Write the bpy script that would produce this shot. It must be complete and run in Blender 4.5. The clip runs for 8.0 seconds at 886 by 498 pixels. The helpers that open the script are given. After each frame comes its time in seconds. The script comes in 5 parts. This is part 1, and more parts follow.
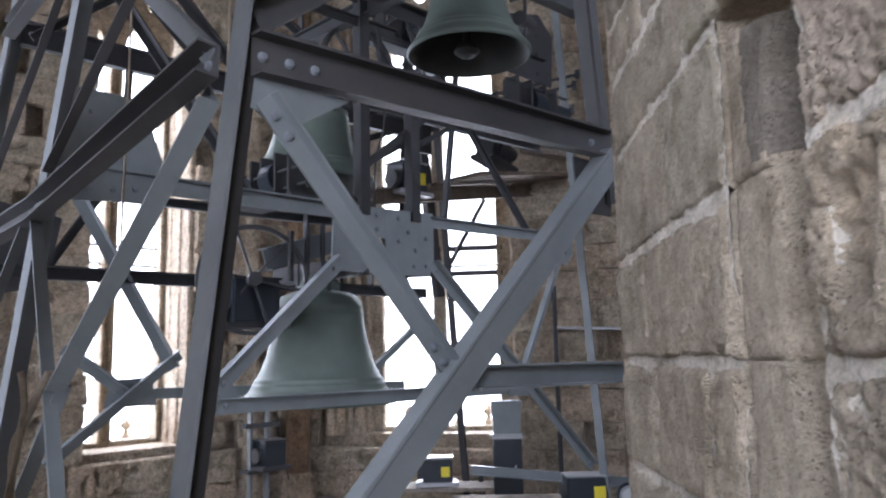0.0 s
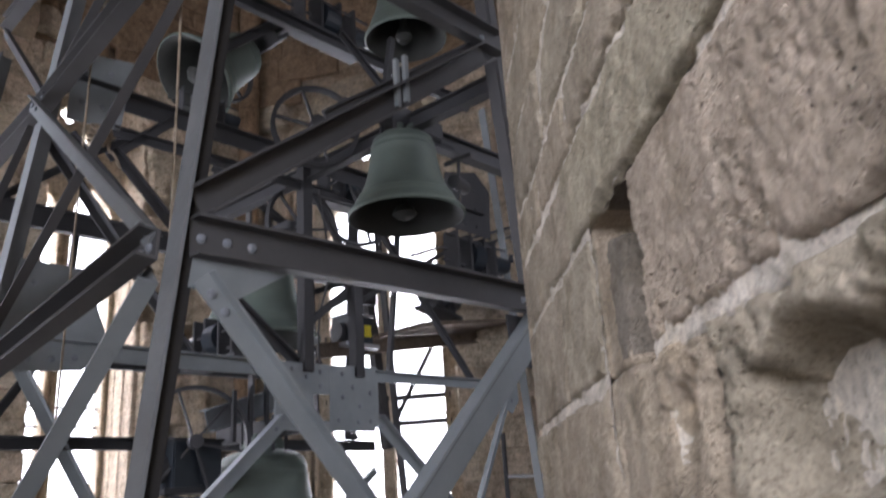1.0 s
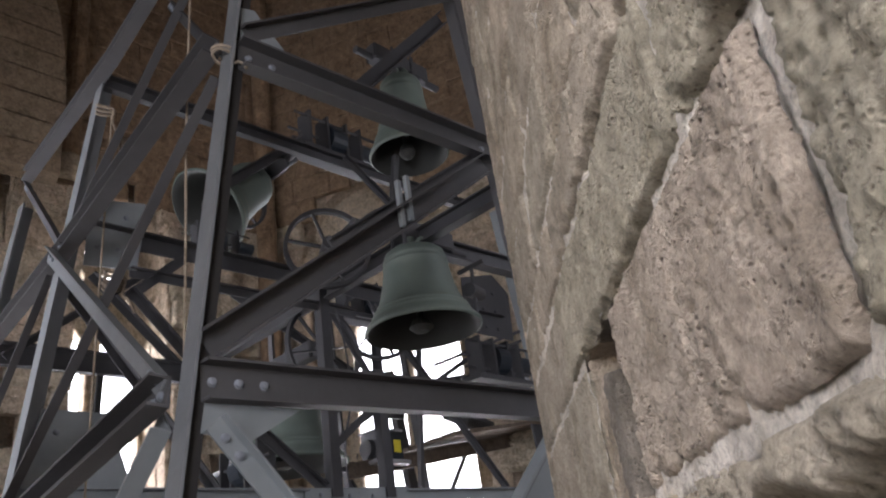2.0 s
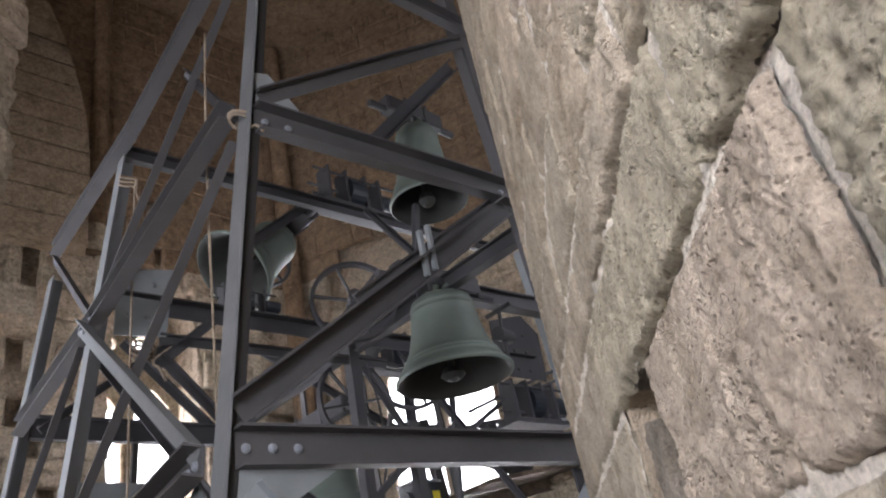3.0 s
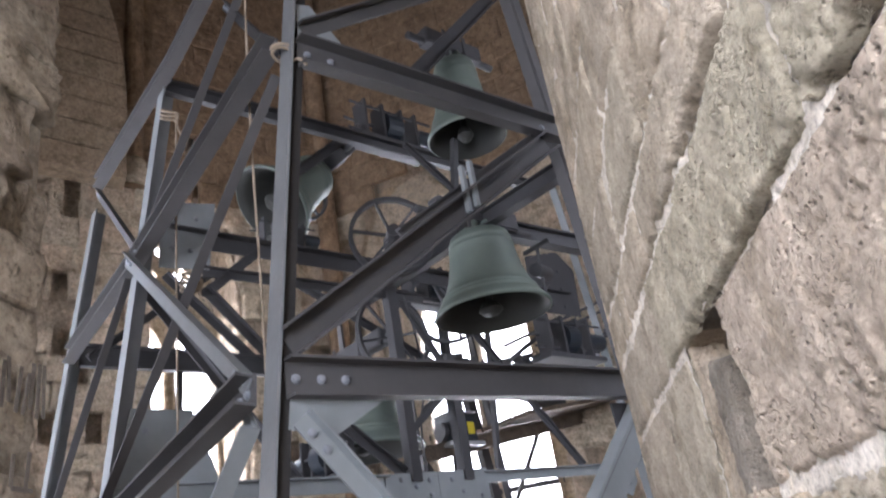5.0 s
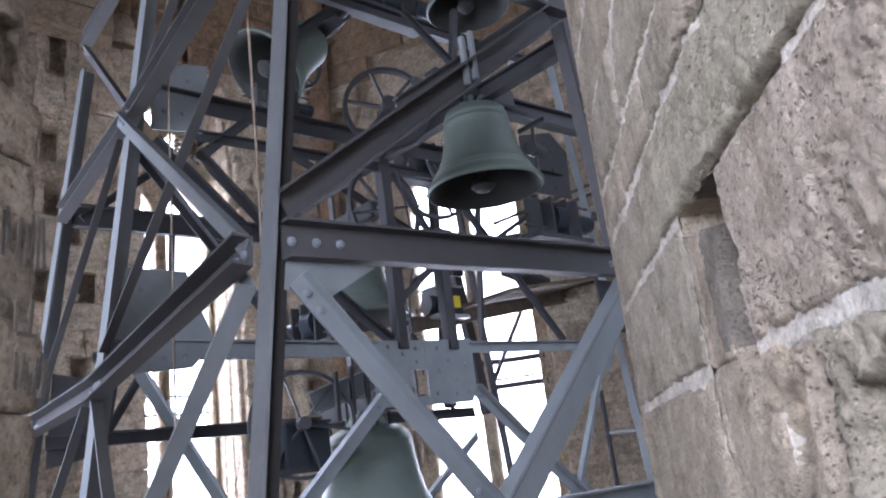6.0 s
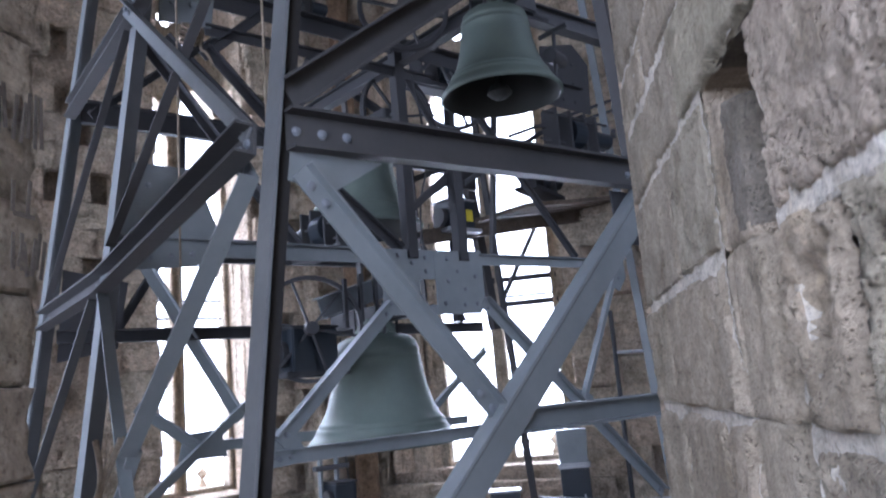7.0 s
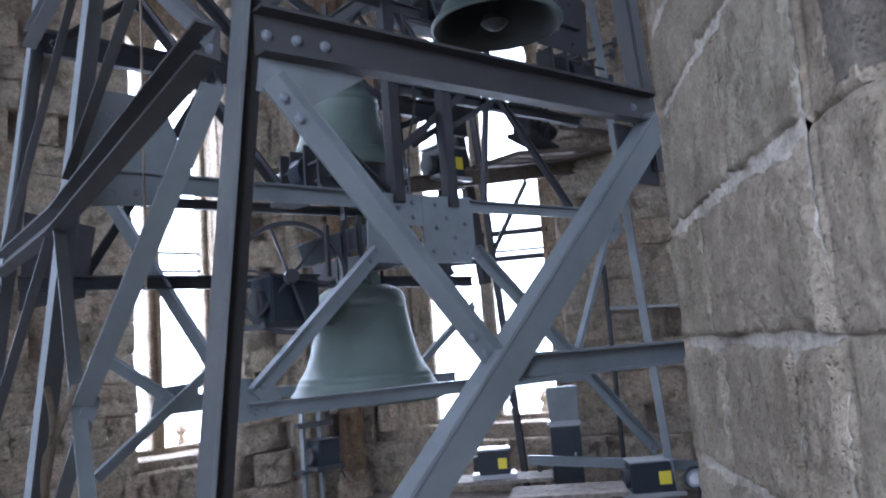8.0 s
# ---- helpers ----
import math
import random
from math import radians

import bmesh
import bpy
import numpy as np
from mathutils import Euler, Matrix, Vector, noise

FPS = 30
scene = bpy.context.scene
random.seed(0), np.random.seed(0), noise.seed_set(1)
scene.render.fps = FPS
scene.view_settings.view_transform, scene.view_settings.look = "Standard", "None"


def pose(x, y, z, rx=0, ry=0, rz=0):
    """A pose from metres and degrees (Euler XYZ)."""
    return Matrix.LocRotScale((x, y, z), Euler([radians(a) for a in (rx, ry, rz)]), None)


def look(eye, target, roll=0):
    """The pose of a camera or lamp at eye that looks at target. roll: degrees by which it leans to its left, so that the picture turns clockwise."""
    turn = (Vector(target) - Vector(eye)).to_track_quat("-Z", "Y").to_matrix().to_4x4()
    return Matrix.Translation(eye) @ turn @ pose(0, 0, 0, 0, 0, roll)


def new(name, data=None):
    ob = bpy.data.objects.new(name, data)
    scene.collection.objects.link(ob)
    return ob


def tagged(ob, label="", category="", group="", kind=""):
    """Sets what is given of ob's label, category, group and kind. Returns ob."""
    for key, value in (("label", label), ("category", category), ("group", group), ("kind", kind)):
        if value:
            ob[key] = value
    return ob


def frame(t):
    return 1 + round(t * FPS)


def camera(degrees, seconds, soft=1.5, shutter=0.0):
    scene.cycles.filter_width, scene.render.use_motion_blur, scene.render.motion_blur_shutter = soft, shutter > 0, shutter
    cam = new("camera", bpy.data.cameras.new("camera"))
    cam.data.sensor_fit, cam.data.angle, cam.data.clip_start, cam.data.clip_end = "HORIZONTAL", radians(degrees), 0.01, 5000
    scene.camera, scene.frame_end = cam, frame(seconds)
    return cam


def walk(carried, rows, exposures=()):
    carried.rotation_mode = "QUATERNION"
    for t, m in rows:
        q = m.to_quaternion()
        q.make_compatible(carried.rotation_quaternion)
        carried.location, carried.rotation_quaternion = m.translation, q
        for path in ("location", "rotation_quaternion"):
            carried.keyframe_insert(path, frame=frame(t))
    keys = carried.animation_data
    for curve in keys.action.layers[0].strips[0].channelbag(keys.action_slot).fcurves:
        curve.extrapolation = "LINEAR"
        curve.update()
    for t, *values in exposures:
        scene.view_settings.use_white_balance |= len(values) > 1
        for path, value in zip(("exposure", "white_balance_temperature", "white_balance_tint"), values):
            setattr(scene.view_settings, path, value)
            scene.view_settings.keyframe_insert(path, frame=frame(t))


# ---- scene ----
cam = camera(59.1, 8.0, 2.1, 0.35)
PATH = [
    (0, (0.191, -0.094, 1.734), (-0.036, 1.874, 2.009), -1.3),
    (0.5, (0.22, -0.226, 1.761), (0.087, 1.734, 2.138), -2.9),
    (1, (0.317, -0.275, 1.82), (0.228, 1.626, 2.435), -3.8),
    (1.5, (0.407, -0.296, 1.881), (0.305, 1.55, 2.645), -6.0),
    (3, (0.424, -0.286, 1.961), (0.261, 1.464, 2.914), -11.8),
    (3.5, (0.412, -0.3, 1.98), (0.219, 1.423, 2.977), -12.7),
    (4, (0.38, -0.301, 1.992), (0.149, 1.407, 3.007), -12.2),
    (5.5, (0.337, -0.312, 1.956), (0.049, 1.556, 2.611), -8.6),
    (6, (0.317, -0.331, 1.925), (0.01, 1.572, 2.457), -7.3),
    (6.5, (0.31, -0.317, 1.891), (-0.029, 1.594, 2.37), -6.0),
    (7, (0.319, -0.203, 1.832), (-0.055, 1.731, 2.178), -4.9),
    (7.5, (0.231, -0.005, 1.785), (-0.134, 1.94, 2.077), -4.2),
    (8, (0.217, 0.194, 1.743), (-0.134, 2.146, 1.996), -4.5),
]
EXPOSURES = [(0, 0.0, 5750, 18), (1.0, -0.1, 6150, 20), (1.5, -0.2, 6350, 20), (3.5, 0.55, 6300, 19), (5.5, 0.72, 5820, 20), (6.0, 0.42, 5550, 21), (6.5, 0.2, 5420, 21), (8, -0.12, 5150, 17)]
walk(cam, [(t, look(eye, target, roll)) for t, eye, target, roll in PATH], EXPOSURES)

# ---- plan: u runs along the bell trusses, v from truss to truss, z up ----
UX, UY = 0.612, 0.791


def W(u, v, z):
    return Vector((u * UX - v * UY, u * UY + v * UX, z))


DU, DV, DZ = Vector((UX, UY, 0)), Vector((-UY, UX, 0)), Vector((0, 0, 1))

# ---- sky and daylight ----
world = bpy.data.worlds.new("overcast_sky")
scene.world = world
world.use_nodes = True
wn = world.node_tree
sky = wn.nodes.new("ShaderNodeTexSky")
sky.sky_type, sky.sun_disc = "NISHITA", False
sky.sun_elevation, sky.sun_rotation = radians(40), radians(200)
wn.links.new(sky.outputs[0], wn.nodes["Background"].inputs[0])
wn.nodes["Background"].inputs[1].default_value = 0.15


def daylight(name, place, toward, width, height, watts, tint=(1.0, 1.0, 1.0)):
    data = bpy.data.lights.new(name, "AREA")
    data.shape, data.size, data.size_y, data.energy, data.color = "RECTANGLE", width, height, watts, tint
    ob = new(name, data)
    turn = Vector(toward).to_track_quat("-Z", "Y").to_matrix().to_4x4()
    ob.matrix_world = Matrix.Translation(place) @ turn
    return ob


SKY = 15.0  # radiance of the overcast sky seen through the openings


def sky_lamp(name, place, toward, width, height, gain=1.0):
    return daylight(name, place, toward, width, height, SKY * gain * math.pi * width * height, (0.96, 0.98, 1.0))


sky_lamp("daylight_panel", W(4.1, 11.6, 4.6), (UY, -UX, 0), 4.5, 9.0)
sky_lamp("daylight_panel", Vector((-1.15, 13.0, 4.6)), (0, -1, 0), 4.8, 9.0)
# two windows out of view, assumed and added to light frame and bells
sky_lamp("daylight_panel", W(6.0, -0.6, 5.6), (-UY, UX, -0.35), 3.0, 4.0, 0.3)
sky_lamp("daylight_panel", W(-1.6, 6.0, 3.6), (UX, UY, 0), 3.0, 5.5, 0.6)
# unseen side lamp, added so the passage wall outshines the frame
sky_lamp("daylight_side_fill", Vector((-2.3, -1.6, 3.7)), (1, 0.7, -0.35), 1.3, 2.4, 1.2)
sky_lamp("daylight_doorway", Vector((-0.2, -3.05, 3.3)), (0.08, 1, -0.3), 1.2, 2.4, 2.1)


def glowing_sky(name, place, along, width, height):
    m = bpy.data.materials.new("overcast_sky_glow")
    m.use_nodes = True
    nt = m.node_tree
    nt.nodes.remove(nt.nodes["Principled BSDF"])
    e = nt.nodes.new("ShaderNodeEmission")
    e.inputs[0].default_value, e.inputs[1].default_value = (0.96, 0.98, 1.0, 1), 7.0
    nt.links.new(e.outputs[0], nt.nodes["Material Output"].inputs[0])
    me = bpy.data.meshes.new(name)
    a = along * width / 2
    z0, z1 = place.z - height / 2, place.z + height / 2
    c = [place - a, place + a]
    me.from_pydata([(c[0].x, c[0].y, z0), (c[1].x, c[1].y, z0), (c[1].x, c[1].y, z1), (c[0].x, c[0].y, z1)], [], [(0, 1, 2, 3)])
    me.materials.append(m)
    return tagged(new(name, me), "plain white overcast sky beyond the window", "sky", "", "structure")


glowing_sky("backdrop", W(3.5, 14.0, 5.0), DU, 16, 16)
glowing_sky("backdrop", Vector((-1.0, 15.5, 5.0)), Vector((1, 0, 0)), 12, 16)


# ---- materials ----
def make_material(name, rough=0.7, metal=0.0):
    m = bpy.data.materials.new(name)
    m.use_nodes = True
    nt = m.node_tree
    b = nt.nodes["Principled BSDF"]
    b.inputs["Roughness"].default_value, b.inputs["Metallic"].default_value = rough, metal
    return m, nt, b


def add_noise(nt, scale, detail=6.0, rough=0.6, vec=None):
    n = nt.nodes.new("ShaderNodeTexNoise")
    n.inputs["Scale"].default_value, n.inputs["Detail"].default_value, n.inputs["Roughness"].default_value = scale, detail, rough
    if vec is not None:
        nt.links.new(vec, n.inputs["Vector"])
    return n.outputs["Fac"]


def add_ramp(nt, src, stops):
    r = nt.nodes.new("ShaderNodeValToRGB")
    while len(r.color_ramp.elements) < len(stops):
        r.color_ramp.elements.new(0.5)
    for e, (p, c) in zip(r.color_ramp.elements, stops):
        e.position, e.color = p, (*c, 1)
    nt.links.new(src, r.inputs[0])
    return r.outputs[0]


def add_mix(nt, fac, a, b, mode="MIX"):
    m = nt.nodes.new("ShaderNodeMix")
    m.data_type, m.blend_type = "RGBA", mode
    for sock, val in ((m.inputs[0], fac), (m.inputs[6], a), (m.inputs[7], b)):
        if isinstance(val, (int, float)):
            sock.default_value = val
        elif isinstance(val, tuple):
            sock.default_value = (*val, 1)
        else:
            nt.links.new(val, sock)
    return m.outputs[2]


def add_math(nt, op, a, b):
    m = nt.nodes.new("ShaderNodeMath")
    m.operation = op
    for sock, val in ((m.inputs[0], a), (m.inputs[1], b)):
        if isinstance(val, (int, float)):
            sock.default_value = val
        else:
            nt.links.new(val, sock)
    return m.outputs[0]


def add_bump(nt, b, height, strength, distance):
    n = nt.nodes.new("ShaderNodeBump")
    n.inputs["Strength"].default_value, n.inputs["Distance"].default_value = strength, distance
    nt.links.new(height, n.inputs["Height"])
    nt.links.new(n.outputs[0], b.inputs["Normal"])


def world_place(nt):
    g = nt.nodes.new("ShaderNodeNewGeometry")
    return g.outputs["Position"]


def object_random(nt):
    return nt.nodes.new("ShaderNodeObjectInfo").outputs["Random"]


def stone_material(name, dark, mid, light, grain=60.0, relief=0.012, random_amount=0.35, pitted=0.5):
    m, nt, b = make_material(name, 0.93)
    p = world_place(nt)
    broad, fine, pits = add_noise(nt, 1.7, 4, 0.6, p), add_noise(nt, 9, 9, 0.72, p), add_noise(nt, grain, 8, 0.75, p)
    col = add_ramp(nt, broad, [(0.3, dark), (0.5, mid), (0.72, light)])
    col = add_mix(nt, 0.6, col, add_ramp(nt, fine, [(0.32, tuple(c * 0.6 for c in mid)), (0.5, mid), (0.72, tuple(min(1, c * 1.25) for c in light))]), "MIX")
    stain = add_ramp(nt, add_noise(nt, 4.3, 7, 0.68, p), [(0.36, (0.62, 0.60, 0.55)), (0.48, (1, 1, 1)), (0.6, (1, 1, 1)), (0.7, (1.16, 1.12, 1.04))])
    col = add_mix(nt, 0.9, col, stain, "MULTIPLY")
    # dark and light grain, its contrast raised to make up for weak relief shading
    grains = add_ramp(nt, pits, [(0.34, (0.5, 0.46, 0.42)), (0.46, (0.95, 0.94, 0.92)), (0.62, (1.25, 1.22, 1.17))])
    col = add_mix(nt, 0.85, col, grains, "MULTIPLY")
    vor = nt.nodes.new("ShaderNodeTexVoronoi")
    vor.inputs["Scale"].default_value = grain * 0.9
    nt.links.new(p, vor.inputs["Vector"])
    hollow = add_ramp(nt, vor.outputs["Distance"], [(0.08, (0, 0, 0)), (0.34, (1, 1, 1))])
    patch = add_ramp(nt, add_noise(nt, 5.0, 4, 0.6, p), [(0.38, (1, 1, 1)), (0.52, (0, 0, 0))])
    hollow = add_mix(nt, patch, hollow, (1, 1, 1))
    # pits are darkened in the colour as well, like shade in the hollows
    col = add_mix(nt, pitted, col, add_mix(nt, hollow, (0.45, 0.42, 0.38), (1, 1, 1)), "MULTIPLY")
    rnd = add_ramp(nt, object_random(nt), [(0.0, (0.72, 0.70, 0.68)), (0.35, (1.10, 0.98, 0.91)), (0.7, (0.92, 0.93, 0.90)), (1.0, (1.18, 1.12, 1.05))])
    col = add_mix(nt, random_amount, col, rnd, "MULTIPLY")
    nt.links.new(col, b.inputs["Base Color"])
    h = add_math(nt, "ADD", add_math(nt, "MULTIPLY", fine, 2.0), pits)
    h = add_math(nt, "ADD", h, add_math(nt, "MULTIPLY", hollow, pitted))
    add_bump(nt, b, h, 1.0, relief)
    return m


STONE = stone_material("sandstone_block", (0.21, 0.18, 0.135), (0.375, 0.33, 0.255), (0.55, 0.49, 0.395), 95, 0.02, 0.45, 0.6)
STONE_PINK = stone_material("pinkish_sandstone_block", (0.235, 0.19, 0.145), (0.385, 0.32, 0.25), (0.54, 0.465, 0.375), 95, 0.02, 0.0, 0.8)
STONE_GREEN = stone_material("lichen_grey_sandstone_block", (0.185, 0.165, 0.115), (0.34, 0.305, 0.225), (0.50, 0.45, 0.345), 95, 0.02, 0.0, 0.7)
STONE_DARK = stone_material("dark_sandstone", (0.12, 0.104, 0.084), (0.185, 0.162, 0.13), (0.27, 0.238, 0.19), 95, 0.02, 0.0, 0.5)
STONE_PIER = stone_material("brown_grey_sandstone", (0.22, 0.18, 0.135), (0.36, 0.31, 0.24), (0.49, 0.43, 0.345), 30, 0.03, 0.5, 0.6)
STONE_ARCH = stone_material("tan_vault_stone", (0.19, 0.145, 0.095), (0.29, 0.23, 0.16), (0.39, 0.32, 0.235), 24, 0.04, 0.4, 0.5)
STONE_FAR = stone_material("sandstone_wall", (0.33, 0.28, 0.21), (0.54, 0.47, 0.37), (0.70, 0.62, 0.51), 24, 0.06, 0.6, 0.7)
MORTAR = stone_material("lime_mortar", (0.38, 0.345, 0.285), (0.55, 0.51, 0.44), (0.72, 0.68, 0.61), 70, 0.014, 0.0, 0.3)
VAULT = stone_material("brown_masonry", (0.115, 0.08, 0.05), (0.185, 0.13, 0.083), (0.25, 0.182, 0.12), 20, 0.012, 0.3)


def steel_material(name, base, worn, rough):
    m, nt, b = make_material(name, rough, 0.15)
    p = world_place(nt)
    broad, fine = add_noise(nt, 3.0, 5, 0.6, p), add_noise(nt, 38, 8, 0.7, p)
    col = add_ramp(nt, broad, [(0.3, tuple(c * 0.82 for c in base)), (0.6, base), (0.8, tuple(c * 1.15 for c in base))])
    spots = add_ramp(nt, fine, [(0.62, (0, 0, 0)), (0.72, (1, 1, 1))])
    col = add_mix(nt, add_math(nt, "MULTIPLY", spots, 0.4), col, worn)
    nt.links.new(col, b.inputs["Base Color"])
    nt.links.new(add_math(nt, "ADD", add_math(nt, "MULTIPLY", fine, 0.25), rough - 0.1), b.inputs["Roughness"])
    add_bump(nt, b, fine, 0.2, 0.002)
    return m


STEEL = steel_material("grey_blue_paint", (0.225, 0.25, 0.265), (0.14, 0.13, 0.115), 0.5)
STEEL_GREY = steel_material("middle_grey_paint", (0.16, 0.173, 0.183), (0.12, 0.10, 0.085), 0.52)
# darker grey: shade put into the upper front truss and side members
STEEL_MID = steel_material("shaded_grey_paint", (0.072, 0.072, 0.075), (0.095, 0.075, 0.06), 0.6)
# near-black standing in for shade on the post web and hanger plate
STEEL_SHADED = steel_material("shaded_black_paint", (0.02, 0.019, 0.019), (0.04, 0.034, 0.03), 0.75)
# dark machinery grey; on upper and rear truss members it stands for backlight
STEEL_DARK = steel_material("dark_and_backlit_steel", (0.045, 0.046, 0.05), (0.07, 0.055, 0.045), 0.66)
BOLT = steel_material("bolt_steel", (0.2, 0.22, 0.25), (0.14, 0.11, 0.09), 0.4)
MOTOR = steel_material("motor_housing", (0.02, 0.027, 0.036), (0.06, 0.06, 0.06), 0.4)
BRONZE = steel_material("patinated_bronze", (0.115, 0.146, 0.126), (0.16, 0.185, 0.155), 0.58)
BRONZE_IN = steel_material("dark_bronze", (0.03, 0.033, 0.03), (0.05, 0.05, 0.045), 0.7)
GALV = steel_material("galvanised_metal", (0.42, 0.43, 0.45), (0.3, 0.3, 0.3), 0.4)
WOOD = stone_material("weathered_timber", (0.07, 0.055, 0.042), (0.115, 0.09, 0.07), (0.17, 0.135, 0.1), 40, 0.006, 0.3)
FLOOR = stone_material("dusty_floor_boards", (0.16, 0.14, 0.12), (0.23, 0.205, 0.18), (0.33, 0.30, 0.27), 22, 0.008, 0.3)
ROPE = stone_material("hemp_rope", (0.20, 0.165, 0.125), (0.30, 0.25, 0.195), (0.42, 0.36, 0.28), 160, 0.004, 0.0)
YELLOW, _nt, _b = make_material("yellow_sticker", 0.5)
_b.inputs["Base Color"].default_value = (0.75, 0.62, 0.04, 1)
FADED_INK = stone_material("faded_black_paint", (0.07, 0.062, 0.055), (0.12, 0.105, 0.09), (0.22, 0.19, 0.155), 60, 0.004, 0.0, 0.3)


# ---- mesh helpers ----
def to_mesh(name, bm, mat, smooth=False):
    bmesh.ops.recalc_face_normals(bm, faces=bm.faces)
    me = bpy.data.meshes.new(name)
    bm.to_mesh(me)
    bm.free()
    me.materials.append(mat)
    if smooth:
        for f in me.polygons:
            f.use_smooth = True
    return me


def part(name, bm, mat, parent, label="", smooth=False):
    ob = new(name, to_mesh(name, bm, mat, smooth))
    if parent is not None:
        ob.parent = parent
        ob.matrix_parent_inverse = parent_world(parent).inverted()
    if label:
        ob["label"] = label
    return ob


def parent_world(ob):
    m = ob.matrix_basis.copy()
    while ob.parent is not None:
        m = ob.parent.matrix_basis @ ob.matrix_parent_inverse @ m
        ob = ob.parent
    return m


def shared(name, me, parent, m):
    ob = new(name, me)
    ob.parent = parent
    ob.matrix_parent_inverse = parent_world(parent).inverted()
    ob.matrix_basis = m
    return ob


def thing(name, place, label, category, group="", kind=""):
    ob = new(name)
    ob.location = place
    ob.empty_display_size = 0.1
    ob.matrix_basis = Matrix.Translation(place)
    return tagged(ob, label, category, group, kind)


def prism(bm, outline, p0, p1, side):
    """A profile, given as (a, b) pairs, drawn out from p0 to p1; a lies along side, b across it."""
    d = (p1 - p0).normalized()
    a = (side - d * side.dot(d)).normalized()
    b = d.cross(a)
    rows = [[bm.verts.new(p + a * x + b * y) for x, y in outline] for p in (p0, p1)]
    n = len(outline)
    for i in range(n):
        bm.faces.new((rows[0][i], rows[0][(i + 1) % n], rows[1][(i + 1) % n], rows[1][i]))
    bm.faces.new(rows[0])
    bm.faces.new(rows[1][::-1])


def rect(w, h):
    return [(-w / 2, -h / 2), (w / 2, -h / 2), (w / 2, h / 2), (-w / 2, h / 2)]


def angle_profile(w, h, t=0.012):
    return [(0, 0), (w, 0), (w, t), (t, t), (t, h), (0, h)]


def channel_profile(depth, height, t=0.012):
    """Web at a = 0, flanges run to a = depth; height along b."""
    k = height / 2
    return [(0, -k), (depth, -k), (depth, -k + t), (t, -k + t), (t, k - t), (depth, k - t), (depth, k), (0, k)]


def i_profile(width, height, t=0.014):
    k, w = height / 2, width / 2
    return [(-w, -k), (w, -k), (w, -k + t), (t / 2, -k + t), (t / 2, k - t), (w, k - t), (w, k), (-w, k), (-w, k - t), (-t / 2, k - t), (-t / 2, -k + t), (-w, -k + t)]


def bar(name, parent, p0, p1, outline, side, mat=None, label=""):
    bm = bmesh.new()
    prism(bm, outline, p0, p1, side)
    return part(name, bm, mat or STEEL, parent, label)


def plate(name, parent, corners, thick, mat=None, label=""):
    bm = bmesh.new()
    n = (corners[1] - corners[0]).cross(corners[2] - corners[0]).normalized() * thick
    lo, hi = [bm.verts.new(c) for c in corners], [bm.verts.new(c + n) for c in corners]
    k = len(corners)
    bm.faces.new(lo[::-1])
    bm.faces.new(hi)
    for i in range(k):
        bm.faces.new((lo[i], lo[(i + 1) % k], hi[(i + 1) % k], hi[i]))
    return part(name, bm, mat or STEEL, parent, label)


def cylinder(bm, p0, p1, r0, r1=None, seg=16):
    r1 = r0 if r1 is None else r1
    d = (p1 - p0).normalized()
    a = d.orthogonal().normalized()
    b = d.cross(a)
    rows = [[bm.verts.new(p + (a * math.cos(i * math.tau / seg) + b * math.sin(i * math.tau / seg)) * r) for i in range(seg)] for p, r in ((p0, r0), (p1, r1))]
    for i in range(seg):
        bm.faces.new((rows[0][i], rows[0][(i + 1) % seg], rows[1][(i + 1) % seg], rows[1][i]))
    bm.faces.new(rows[0][::-1])
    bm.faces.new(rows[1])


def tube(name, parent, p0, p1, r, mat, label="", seg=12):
    bm = bmesh.new()
    cylinder(bm, p0, p1, r, r, seg)
    return part(name, bm, mat, parent, label, False)


def box(bm, lo, hi, m=None, bevel=0.0):
    r = bmesh.ops.create_cube(bm, size=1.0)
    c = [(a + b) / 2 for a, b in zip(lo, hi)]
    s = [b - a for a, b in zip(lo, hi)]
    t = Matrix.Translation(c) @ Matrix.Diagonal((*s, 1))
    bmesh.ops.transform(bm, matrix=(m @ t) if m else t, verts=r["verts"])
    if bevel:
        es = list({e for v in r["verts"] for e in v.link_edges})
        bmesh.ops.bevel(bm, geom=es, offset=bevel, segments=2, affect="EDGES")


def lathe(bm, profile, m, seg=48):
    rings = []
    for r, z in profile:
        if r < 1e-4:
            rings.append([bm.verts.new(m @ Vector((0, 0, z)))])
        else:
            rings.append([bm.verts.new(m @ Vector((r * math.cos(i * math.tau / seg), r * math.sin(i * math.tau / seg), z))) for i in range(seg)])
    for a, b in zip(rings, rings[1:]):
        for i in range(seg):
            j = (i + 1) % seg
            if len(a) == 1:
                bm.faces.new((a[0], b[j], b[i]))
            elif len(b) == 1:
                bm.faces.new((a[i], a[j], b[0]))
            else:
                bm.faces.new((a[i], a[j], b[j], b[i]))


# one bolt head for all the riveted joints
_bm = bmesh.new()
lathe(_bm, [(0.024, 0.0), (0.024, 0.002), (0.019, 0.004), (0.019, 0.014), (0.012, 0.018), (0.0, 0.019)], Matrix(), 10)
BOLT_MESH = to_mesh("bolt", _bm, BOLT, False)
BOLT_DARK_MESH = BOLT_MESH.copy()
BOLT_DARK_MESH.materials.clear()
BOLT_DARK_MESH.materials.append(STEEL_DARK)


def bolt(parent, place, out):
    return shared("bolt", BOLT_MESH, parent, Matrix.Translation(place) @ out.to_track_quat("Z", "Y").to_matrix().to_4x4())


